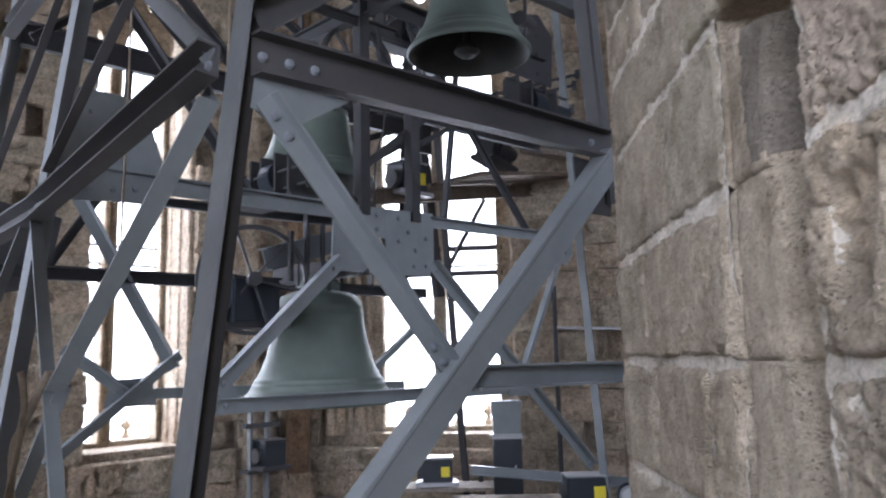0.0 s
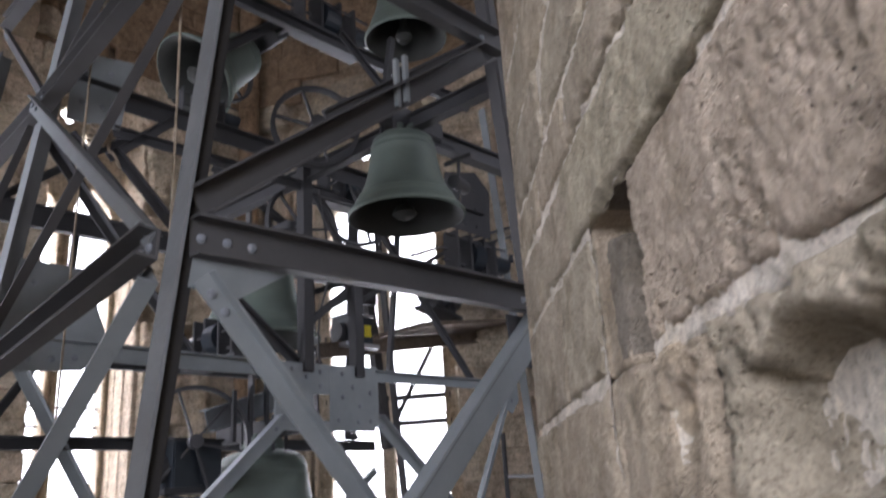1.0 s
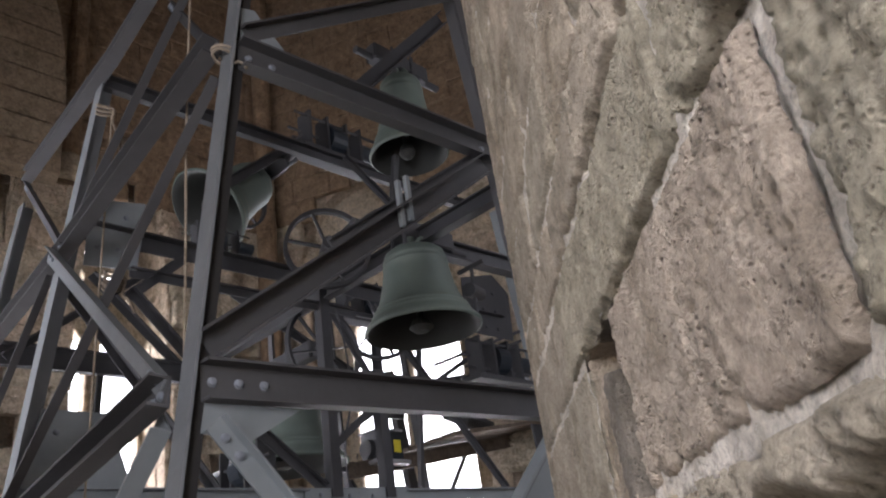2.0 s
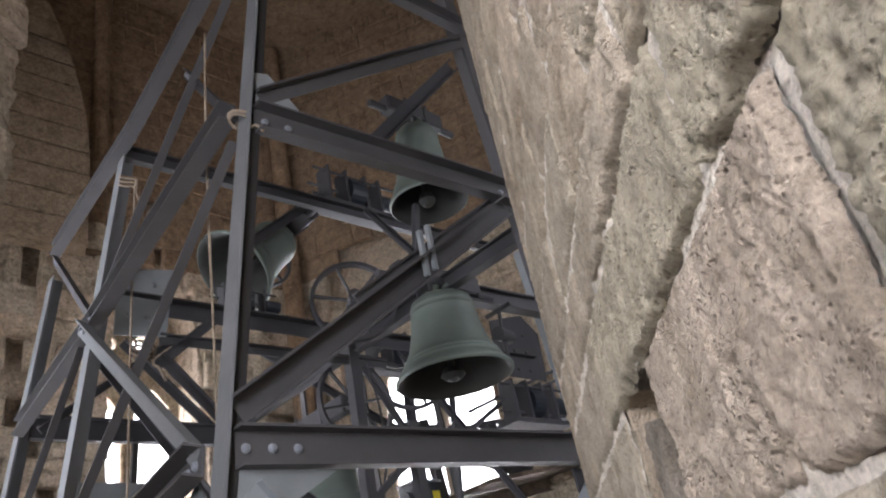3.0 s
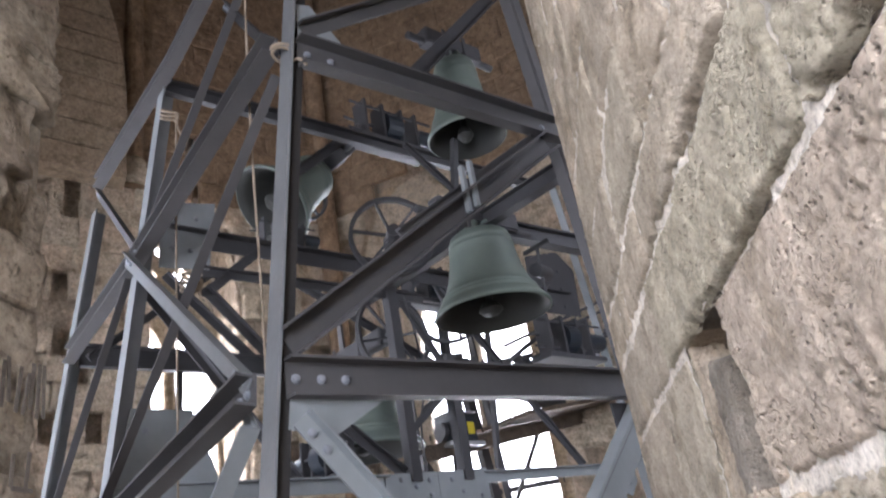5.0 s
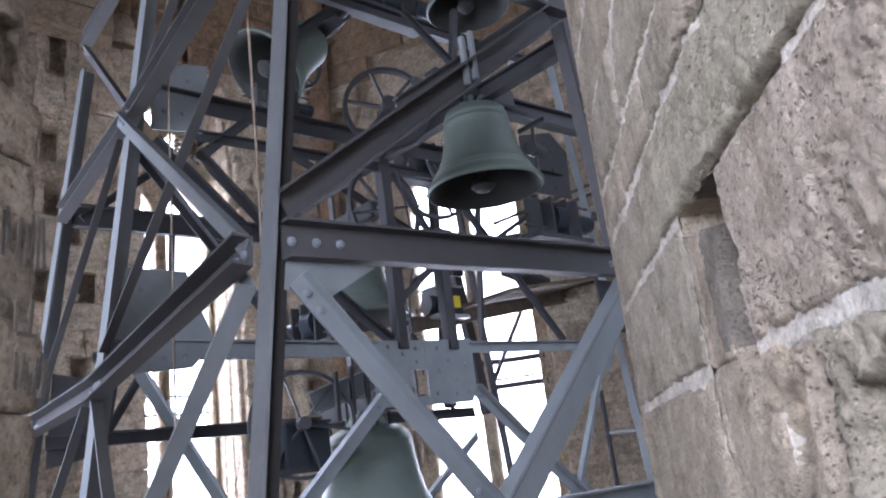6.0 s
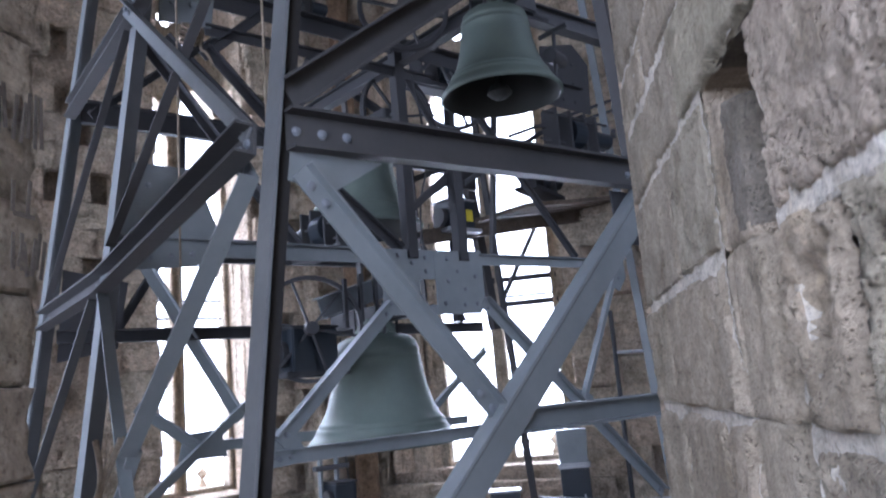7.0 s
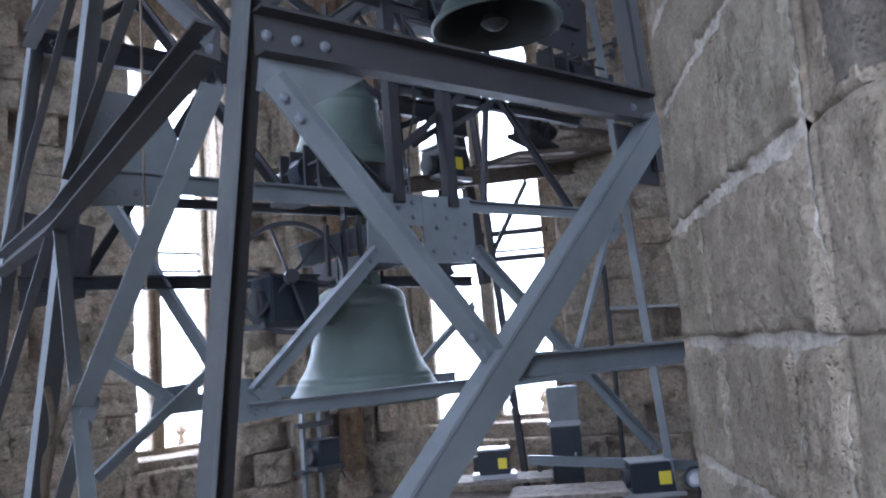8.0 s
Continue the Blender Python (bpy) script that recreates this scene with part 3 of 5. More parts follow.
# the window wall along u at v = 9
LWALL = 9.0
wall_a = wall_with_opening("wall_left", W(0.0, LWALL, 0), DU, -DV, 6.6, -0.1, TOP, 0.9, (3.62, 4.95, 0.72, 6.2, 8.0), "tall sandstone tower wall pierced by a gothic window")
HOLES_A = [(5.2, 1.45), (5.75, 1.5), (6.05, 1.0), (5.35, 2.75), (5.95, 3.1), (6.3, 2.9), (5.6, 4.1), (5.1, 4.4), (6.35, 3.8), (2.2, 3.2), (2.9, 3.4), (2.5, 6.2), (2.95, 4.5), (2.45, 4.3), (2.78, 5.15), (2.6, 7.5), (4.2, 8.9), (2.54, 4.62), (5.53, 0.74), (6.22, 0.72), (5.25, 1.55), (5.67, 1.66), (5.27, 3.37), (2.55, 5.52), (5.0, 2.5), (5.62, 2.62), (6.4, 1.6), (6.15, 2.4), (2.1, 8.1), (5.55, 0.85), (4.97, 0.5), (5.3, 3.5), (5.9, 2.2), (6.2, 0.9), (5.4, 2.0), (6.2, 4.6)]
masonry(wall_a, W(0.0, LWALL, 0), DU, -DV, 6.6, -0.1, TOP, 3, arch_span(3.62, 4.95, 6.2, 8.0, 0.72), HOLES_A, 0.37, 300, 0.05)
tracery_window("window_1", W(4.1, 9.95, 0), DU, DV, [(-0.88, 0.03), (0.13, 0.78)], 0.76, 5.6, 6.35, [(-0.25, 6.95, 0.2), (0.3, 6.95, 0.2), (0.02, 7.35, 0.16), (0.55, 6.65, 0.09), (0.0, 6.6, 0.09)], 3.2, 9.5, "two-light gothic stone window with cusped tracery and bright sky")

# the far wall, facing the passage
C1, C2 = W(6.6, LWALL, 0), Vector((2.4, 9.72, 0))
FAR_ALONG = (C2 - C1).normalized()
FAR_IN = DZ.cross(FAR_ALONG)
if FAR_IN.y > 0:
    FAR_IN = -FAR_IN
FAR_LEN = (C2 - C1).length
wall_b = wall_with_opening("wall_far", C1, FAR_ALONG, FAR_IN, FAR_LEN, -0.1, TOP, 0.9, (0.25, 3.05, 0.72, 6.2, 8.6), "tall sandstone tower wall with a wide gothic window opening")
HOLES_B = [(4.35, 2.0), (4.0, 0.85), (4.6, 0.75), (4.0, 6.9), (3.6, 5.4), (4.4, 4.2), (3.4, 3.3)]
masonry(wall_b, C1, FAR_ALONG, FAR_IN, FAR_LEN, -0.1, TOP, 4, arch_span(0.25, 3.05, 6.2, 8.6, 0.72), HOLES_B, 0.37, 300, 0.05)
corner = [C1 + DV * 0.05, C1 + DV * 0.9, C1 - FAR_IN * 0.9, C1 - FAR_IN * 0.05]
tagged(solid_plan("wall_corner", [(q.x, q.y) for q in corner], -0.1, TOP, STONE_FAR), "sandstone corner between the two window walls", "wall", "", "structure")
FW = Vector((-1.15, 11.1, 0))
tracery_window("window_2", FW, Vector((1, 0, 0)), Vector((0, 1, 0)), [(-0.84, -0.06), (0.06, 0.86)], 0.76, 5.6, 6.4, [(-0.66, 7.05, 0.14), (-0.2, 7.2, 0.17), (0.3, 7.1, 0.17), (-0.4, 6.75, 0.09), (0.05, 6.7, 0.09)], 3.6, 9.5, "two-light gothic stone window with shafts and bright sky", (2.92, 3.28, 4.2, 5.1))

# the walls that close the tower
R1 = W(9.5, 1.21, 0)
slab("wall_right", ((C2.x, C2.y), (R1.x, R1.y)), -0.1, TOP, 0.6, STONE_FAR, "plain sandstone tower wall", away=(1, 0.5))
# these two walls are unseen; their openings are added to admit side light
wall_c = wall_with_opening("wall_front_right", W(2.35, 1.21, 0), DU, DV, 7.2, -0.1, TOP, 0.9, (2.6, 4.7, 0.9, 6.0, 7.8), "unseen sandstone tower wall with a tall opening added for light", False)
wall_d = wall_with_opening("wall_front_left", W(0.0, 2.6, 0), DV, DU, 6.5, -0.1, TOP, 0.9, (2.4, 4.5, 0.9, 6.0, 7.8), "unseen sandstone tower wall with a tall opening added for light", False)
bm = bmesh.new()
box(bm, (-10, -6, -0.3), (8, 16, -0.1))
tagged(part("floor", bm, FLOOR, None), "dusty grey-brown boarded belfry floor", "floor", "", "structure")
bm = bmesh.new()
box(bm, (-10, -6, TOP), (8, 16, TOP + 0.3))
tagged(part("ceiling", bm, VAULT, None), "brown plastered belfry ceiling", "ceiling", "", "structure")

# ---- the steel bell frame ----
FV, GV, HV = 2.5, 4.8, 6.8
OUT = -DV  # the side of the trusses that faces the passage
frame_thing = thing("steelwork", W(4.3, 4.8, -0.1), "tall grey-blue riveted steel frame of tapered trusses carrying bells", "steelwork")


def T(u, z, v):
    return W(u, v, z)


def truss_angle(name, a, b, v, w=0.1, mat=None, bolts=0, label=""):
    """An angle iron in a truss plane: one leg lies in the plane, the other turns out at its upper edge."""
    p, q = T(*a, v), T(*b, v)
    bm = bmesh.new()
    d = (q - p).normalized()
    up = OUT.cross(d)
    if up.z < 0:
        up = -up
    # leg in the plane
    t = 0.012
    for lo, hi in (((-w / 2, 0), (w / 2, t)), ((w / 2 - t, t), (w / 2, w * 0.62))):
        vs = [[bm.verts.new(e + up * x + OUT * y) for x, y in ((lo[0], lo[1]), (hi[0], lo[1]), (hi[0], hi[1]), (lo[0], hi[1]))] for e in (p, q)]
        for i in range(4):
            bm.faces.new((vs[0][i], vs[0][(i + 1) % 4], vs[1][(i + 1) % 4], vs[1][i]))
        bm.faces.new(vs[0])
        bm.faces.new(vs[1])
    ob = part(name, bm, mat or STEEL, frame_thing, label)
    L = (q - p).length
    for i in range(bolts):
        bolt(ob, p + d * (0.08 + 0.1 * i) + OUT * t - up * 0.01, OUT)
        bolt(ob, q - d * (0.08 + 0.1 * i) + OUT * t - up * 0.01, OUT)
    return ob


def truss_channel(name, a, b, v, h=0.19, depth=0.085, mat=None, bolts=(), label=""):
    """A channel lying along a truss, its open side turned out; bolts as shares of its length."""
    p, q = T(*a, v), T(*b, v)
    ob = bar(name, frame_thing, p, q, channel_profile(depth, h, 0.014), OUT, mat, label)
    for s in bolts:
        bolt(ob, p.lerp(q, s) + OUT * 0.014, OUT)
    return ob


def corner_post(v, a0, z0, z1, w=0.12, slope=0.122, mirrored=False, mat=None):
    """A leaning corner angle, heel out: one leg along the truss, one along the side of the frame."""
    p, q = W(a0 + slope * z0, v, z0), W(a0 + slope * z1, v, z1)
    d = (q - p).normalized()
    s = -DU if mirrored else DU
    s = (s - d * s.dot(d)).normalized()
    bm = bmesh.new()
    t = 0.016
    k = w * 0.6
    pts = [(0, -k), (t, -k), (t, 0), (w, 0), (w, t), (t, t), (t, w * 0.6), (0, w * 0.6)]
    rows = [[bm.verts.new(e + s * x + DV * y) for x, y in pts] for e in (p, q)]
    for i in range(8):
        bm.faces.new((rows[0][i], rows[0][(i + 1) % 8], rows[1][(i + 1) % 8], rows[1][i]))
    bm.faces.new(rows[0])
    bm.faces.new(rows[1])
    return part("post", bm, mat or STEEL, frame_thing)


def gusset(v, corners, bolts=(), lift=0.0, mat=None):
    cs = [T(u, z, v) + OUT * lift for u, z in corners]
    ob = plate("gusset_plate", frame_thing, cs, 0.012, mat)
    for u, z in bolts:
        b = bolt(ob, T(u, z, v) + OUT * (lift + 0.012), OUT)
        if mat is STEEL_DARK:
            b.data = BOLT_DARK_MESH
    return ob


# front truss, its upper members in the shaded grey
front_post = corner_post(FV, 1.275, -0.1, 9.6, 0.1, mat=STEEL_GREY)
# black plate over the front leg: the post's dark side as colour
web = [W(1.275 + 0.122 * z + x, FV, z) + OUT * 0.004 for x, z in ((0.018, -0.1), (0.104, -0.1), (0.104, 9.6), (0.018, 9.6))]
plate("web", front_post, web, 0.006, STEEL_SHADED, "web plate coloured black as the post's shaded side")
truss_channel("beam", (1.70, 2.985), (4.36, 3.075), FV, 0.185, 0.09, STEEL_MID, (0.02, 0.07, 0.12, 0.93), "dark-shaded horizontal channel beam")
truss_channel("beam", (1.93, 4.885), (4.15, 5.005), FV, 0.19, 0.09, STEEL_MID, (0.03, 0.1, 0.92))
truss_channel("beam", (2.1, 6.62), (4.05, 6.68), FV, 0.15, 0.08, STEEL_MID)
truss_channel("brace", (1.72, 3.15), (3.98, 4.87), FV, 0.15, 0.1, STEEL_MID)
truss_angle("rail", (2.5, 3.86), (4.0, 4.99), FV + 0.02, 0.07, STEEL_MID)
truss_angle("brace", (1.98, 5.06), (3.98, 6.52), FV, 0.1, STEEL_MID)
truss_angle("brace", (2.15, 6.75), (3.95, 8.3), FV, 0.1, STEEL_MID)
truss_angle("brace", (1.755, 2.805), (2.83, 1.66), FV - 0.02, 0.1, None, 2)
box_brace = bar("brace", frame_thing, T(1.40, 0.32, FV - 0.04), T(4.34, 2.98, FV - 0.04), [(-0.05, -0.085), (0.046, -0.085), (0.05, -0.081), (0.05, 0.081), (0.046, 0.085), (-0.05, 0.085)], OUT)
seam_up = OUT.cross((T(4.34, 2.98, FV) - T(1.40, 0.32, FV)).normalized()) * 0.062
if seam_up.z < 0:
    seam_up = -seam_up
bar("weld_seam", box_brace, T(1.45, 0.365, FV - 0.091) + seam_up, T(4.30, 2.944, FV - 0.091) + seam_up, rect(0.004, 0.007), OUT, STEEL_GREY)
truss_channel("beam", (2.98, 1.63), (4.9, 1.62), FV, 0.13, 0.09)
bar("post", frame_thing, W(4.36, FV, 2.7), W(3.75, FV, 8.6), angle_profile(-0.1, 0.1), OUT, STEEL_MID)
gusset(FV, [(1.70, 2.76), (1.95, 2.74), (2.22, 2.90), (1.72, 2.90)], ())
gusset(FV, [(4.05, 2.62), (4.42, 2.62), (4.42, 2.96), (4.02, 2.96)], (), -0.03, STEEL_DARK)
gusset(FV, [(1.95, 5.0), (2.25, 5.08), (2.05, 5.28), (1.96, 5.25)], ())
for u, z in ((3.02, 4.14), (3.10, 4.20)):
    clamp_p = T(u, z, FV)
    bar("clamp", frame_thing, clamp_p + DZ * -0.06 + OUT * 0.05, clamp_p + DZ * 0.26 + OUT * 0.05, rect(0.03, 0.03), DU)

# middle truss
corner_post(GV, 1.33, -0.1, 6.35, 0.11, mat=STEEL_GREY)
bar("post", frame_thing, W(7.62, GV, -0.1), W(6.95, GV, 6.4), angle_profile(0.1, 0.12), OUT)
truss_angle("chord", (1.75, 2.93), (3.92, 2.94), GV, 0.12)
truss_angle("chord", (5.0, 2.96), (7.2, 3.0), GV, 0.1)
gus = gusset(GV, [(3.87, 2.45), (4.20, 2.45), (4.27, 2.52), (4.27, 2.76), (4.45, 2.76), (4.45, 3.02), (3.89, 3.01)], ((3.94, 2.54), (4.05, 2.96), (4.2, 2.9), (4.35, 2.95), (4.35, 2.83)), 0.01)
gusset(GV, [(4.455, 2.45), (4.97, 2.46), (5.03, 2.6), (5.03, 3.04), (4.455, 3.02)], ((4.93, 2.55), (4.78, 2.54), (4.55, 2.55), (4.6, 2.75), (4.72, 2.84), (4.6, 2.95), (4.85, 2.97), (4.93, 2.8), (4.8, 2.68)), 0.01)
gusset(GV, [(4.275, 2.45), (4.45, 2.45), (4.45, 2.54), (4.275, 2.52)], (), 0.01)
truss_angle("brace", (3.93, 2.52), (2.84, 1.54), GV - 0.03, 0.13, None, 1)
gusset(GV, [(2.72, 1.36), (3.12, 1.38), (2.98, 1.62), (2.74, 1.66)], ((2.82, 1.44), (2.95, 1.43), (2.83, 1.57), (2.93, 1.56)), 0.0)
truss_angle("chord", (2.78, 1.43), (6.25, 1.42), GV, 0.11, None, 1)
truss_angle("brace", (5.0, 2.57), (7.40, 0.52), GV - 0.02, 0.11, None, 1)
truss_angle("brace", (7.02, 2.92), (6.24, 1.58), GV - 0.03, 0.1, None, 1)
gusset(GV, [(6.86, 2.78), (7.08, 2.70), (7.22, 2.85), (7.2, 3.18), (6.88, 3.2)], ((6.95, 2.9), (7.08, 2.84), (7.08, 3.0), (6.95, 3.1)), 0.012)
gusset(GV, [(6.0, 1.34), (6.4, 1.34), (6.42, 1.62), (6.2, 1.7)], ((6.12, 1.42), (6.27, 1.42), (6.3, 1.58)), 0.012)
gusset(GV, [(1.72, 2.75), (2.3, 2.80), (2.48, 2.98), (2.28, 3.50), (1.85, 3.5)], ((1.95, 2.85), (2.1, 2.86), (2.25, 2.88), (1.95, 3.35), (2.2, 3.35)), 0.01)
# upper chords and braces: the backlit look is put into their colour
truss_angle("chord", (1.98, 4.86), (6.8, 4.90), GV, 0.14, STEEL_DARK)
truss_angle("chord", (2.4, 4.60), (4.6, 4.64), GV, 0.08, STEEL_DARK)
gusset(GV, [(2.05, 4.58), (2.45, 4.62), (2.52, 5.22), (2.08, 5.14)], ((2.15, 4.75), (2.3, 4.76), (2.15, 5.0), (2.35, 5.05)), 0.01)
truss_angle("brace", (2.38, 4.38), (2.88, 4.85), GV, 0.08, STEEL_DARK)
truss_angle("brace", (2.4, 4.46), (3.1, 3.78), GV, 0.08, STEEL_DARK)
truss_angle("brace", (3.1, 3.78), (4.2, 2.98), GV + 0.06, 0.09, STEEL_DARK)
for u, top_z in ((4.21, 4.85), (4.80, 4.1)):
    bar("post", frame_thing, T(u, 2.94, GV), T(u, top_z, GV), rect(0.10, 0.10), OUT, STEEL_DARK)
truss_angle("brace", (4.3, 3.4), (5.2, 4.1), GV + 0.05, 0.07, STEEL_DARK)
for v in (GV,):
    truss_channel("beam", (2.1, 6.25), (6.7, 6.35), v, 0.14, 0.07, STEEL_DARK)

# rear truss, its upper members near black as if backlit
corner_post(HV, 1.45, -0.1, 6.1, 0.12, mat=STEEL_GREY)
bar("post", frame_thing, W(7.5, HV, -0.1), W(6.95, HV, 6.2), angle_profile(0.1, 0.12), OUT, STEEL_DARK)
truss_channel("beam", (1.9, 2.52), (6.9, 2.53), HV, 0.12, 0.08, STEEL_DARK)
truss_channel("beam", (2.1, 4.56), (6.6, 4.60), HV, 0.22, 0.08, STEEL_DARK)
truss_angle("brace", (2.60, 3.25), (3.55, 1.68), HV, 0.11)
truss_angle("brace", (2.55, 1.88), (3.10, 1.48), HV - 0.02, 0.1)
truss_angle("brace", (2.45, 0.92), (3.60, 1.82), HV - 0.04, 0.1)
truss_angle("chord", (3.0, 1.47), (6.5, 1.42), HV, 0.1)
gusset(HV, [(2.92, 1.36), (3.4, 1.36), (3.34, 1.62), (2.98, 1.6)], (), 0.01)
truss_angle("brace", (4.45, 2.15), (5.6, 1.32), HV, 0.1)
truss_angle("brace", (5.6, 1.32), (6.9, 2.25), HV, 0.1)
gusset(HV, [(5.35, 1.28), (5.95, 1.28), (5.8, 1.5), (5.5, 1.5)], (), 0.01)
truss_angle("brace", (2.9, 5.5), (3.9, 4.6), HV, 0.09, STEEL_DARK)
gusset(HV, [(1.9, 2.3), (2.4, 2.4), (2.5, 3.0), (1.95, 3.1)], (), 0.01, STEEL_DARK)


# the leaning left side of the frame
def side_point(u, v, z):
    return W(u, v, z)


SIDE = (W(-1, 0, 0.122) - W(0, 0, 0)).normalized()


def side_channel(pts, h=0.16, depth=0.1, mat=None):
    ob = None
    for a, b in zip(pts, pts[1:]):
        p, q = W(*a), W(*b)
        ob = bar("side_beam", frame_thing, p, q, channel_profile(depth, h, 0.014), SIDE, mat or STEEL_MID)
        d = (q - p).normalized()
        for s in (0.06, 0.14):
            bolt(ob, p + d * s + SIDE * 0.014, SIDE)
            bolt(ob, q - d * s + SIDE * 0.014, SIDE)
    return ob


def side_angle(a, b, w=0.1, lift=0.0, mat=None):
    p, q = W(*a) + SIDE * lift, W(*b) + SIDE * lift
    d = (q - p).normalized()
    n = SIDE.cross(d).normalized()
    if n.dot(OUT) < 0:
        n = -n
    bm = bmesh.new()
    t = 0.012
    for x0, x1, y0, y1 in ((-w / 2, w / 2, 0, t), (w / 2 - t, w / 2, t, w * 0.6)):
        vs = [[bm.verts.new(e + n * x + SIDE * y) for x, y in ((x0, y0), (x1, y0), (x1, y1), (x0, y1))] for e in (p, q)]
        for i in range(4):
            bm.faces.new((vs[0][i], vs[0][(i + 1) % 4], vs[1][(i + 1) % 4], vs[1][i]))
        bm.faces.new(vs[0])
        bm.faces.new(vs[1])
    ob = part("side_brace", bm, mat or STEEL_MID, frame_thing)
    for s in (0.06, 0.15):
        bolt(ob, p + d * s + SIDE * t, SIDE)
        bolt(ob, q - d * s + SIDE * t, SIDE)
    return ob


side_channel([(1.60, 2.56, 2.95), (1.68, 4.78, 2.66), (1.77, 6.55, 2.62)], 0.15, 0.1)
side_channel([(1.86, 2.56, 4.95), (1.91, 4.76, 4.58), (1.98, 6.5, 4.45)], 0.15)
side_channel([(2.08, 2.56, 6.75), (2.12, 4.53, 6.32), (2.09, 6.2, 6.06)], 0.14)
side_angle((1.66, 2.70, 2.86), (1.55, 3.97, 1.66), 0.16, 0.0, STEEL)
side_angle((1.66, 4.84, 2.62), (1.36, 3.2, 0.4), 0.12, -0.02, STEEL)
side_angle((1.67, 4.98, 2.60), (1.40, 6.2, 0.7), 0.1, 0.0, STEEL_GREY)
side_angle((1.55, 3.97, 1.66), (1.36, 4.75, 0.3), 0.12, -0.03, STEEL)
side_angle((1.80, 4.62, 4.52), (1.62, 2.60, 2.98), 0.10, 0.03, STEEL_GREY)
side_angle((1.92, 2.68, 4.85), (1.70, 4.72, 2.92), 0.1)
side_angle((1.90, 4.9, 4.55), (1.75, 6.45, 2.72), 0.09)
side_angle((2.05, 6.1, 5.9), (1.90, 4.68, 4.62), 0.08, 0.03)
side_angle((2.14, 2.72, 6.62), (1.93, 4.72, 4.72), 0.1)
side_angle((2.04, 3.65, 6.25), (1.89, 2.65, 4.95), 0.07, -0.08, STEEL_DARK)
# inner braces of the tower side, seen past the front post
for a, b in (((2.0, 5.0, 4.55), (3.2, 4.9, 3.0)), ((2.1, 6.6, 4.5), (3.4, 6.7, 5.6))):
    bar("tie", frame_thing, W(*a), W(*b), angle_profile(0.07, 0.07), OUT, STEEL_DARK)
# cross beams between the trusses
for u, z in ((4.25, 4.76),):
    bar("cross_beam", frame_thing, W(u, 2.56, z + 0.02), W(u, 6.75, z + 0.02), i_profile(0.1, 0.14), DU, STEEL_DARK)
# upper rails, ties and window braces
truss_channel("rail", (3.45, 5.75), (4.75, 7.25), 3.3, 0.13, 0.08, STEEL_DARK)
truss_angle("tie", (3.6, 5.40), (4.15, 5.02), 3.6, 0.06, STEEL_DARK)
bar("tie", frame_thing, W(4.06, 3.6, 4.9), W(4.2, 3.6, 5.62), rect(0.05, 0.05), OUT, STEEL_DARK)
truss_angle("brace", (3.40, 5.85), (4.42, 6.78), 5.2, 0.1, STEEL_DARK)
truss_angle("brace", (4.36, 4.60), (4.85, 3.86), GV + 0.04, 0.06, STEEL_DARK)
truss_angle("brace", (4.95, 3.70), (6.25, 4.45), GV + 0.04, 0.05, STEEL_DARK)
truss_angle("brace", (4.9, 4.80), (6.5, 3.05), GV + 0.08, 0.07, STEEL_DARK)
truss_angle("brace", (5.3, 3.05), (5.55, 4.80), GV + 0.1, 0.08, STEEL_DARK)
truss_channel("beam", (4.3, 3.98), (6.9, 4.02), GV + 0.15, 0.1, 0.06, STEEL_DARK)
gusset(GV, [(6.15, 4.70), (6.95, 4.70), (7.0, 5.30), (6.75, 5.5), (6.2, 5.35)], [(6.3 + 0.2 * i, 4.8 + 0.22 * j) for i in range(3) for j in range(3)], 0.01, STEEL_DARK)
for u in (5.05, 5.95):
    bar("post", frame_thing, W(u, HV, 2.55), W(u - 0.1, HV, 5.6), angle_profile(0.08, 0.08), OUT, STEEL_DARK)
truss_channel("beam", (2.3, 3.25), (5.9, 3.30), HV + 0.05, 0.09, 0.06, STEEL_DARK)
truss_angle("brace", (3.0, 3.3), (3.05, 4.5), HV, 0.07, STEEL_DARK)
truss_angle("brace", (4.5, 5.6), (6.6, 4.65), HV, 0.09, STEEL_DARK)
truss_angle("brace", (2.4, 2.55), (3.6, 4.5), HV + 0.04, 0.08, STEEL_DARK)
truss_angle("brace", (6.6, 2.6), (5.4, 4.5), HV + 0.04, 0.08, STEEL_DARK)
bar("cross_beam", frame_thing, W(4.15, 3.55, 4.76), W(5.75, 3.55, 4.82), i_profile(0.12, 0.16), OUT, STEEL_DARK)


# works coloured near black, as if silhouetted before the far window
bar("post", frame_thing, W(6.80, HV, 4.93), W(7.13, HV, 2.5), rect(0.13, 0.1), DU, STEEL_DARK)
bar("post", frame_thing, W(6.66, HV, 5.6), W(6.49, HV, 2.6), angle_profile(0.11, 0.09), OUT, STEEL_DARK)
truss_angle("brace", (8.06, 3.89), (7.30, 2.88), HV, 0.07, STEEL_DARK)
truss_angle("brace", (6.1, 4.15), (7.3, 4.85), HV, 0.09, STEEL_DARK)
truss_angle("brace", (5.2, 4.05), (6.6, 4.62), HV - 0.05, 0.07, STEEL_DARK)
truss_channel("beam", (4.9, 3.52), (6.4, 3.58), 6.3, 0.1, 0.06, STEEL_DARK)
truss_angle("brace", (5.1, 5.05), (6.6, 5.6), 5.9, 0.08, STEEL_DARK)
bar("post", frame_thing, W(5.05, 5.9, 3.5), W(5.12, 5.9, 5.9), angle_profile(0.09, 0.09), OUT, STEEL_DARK)
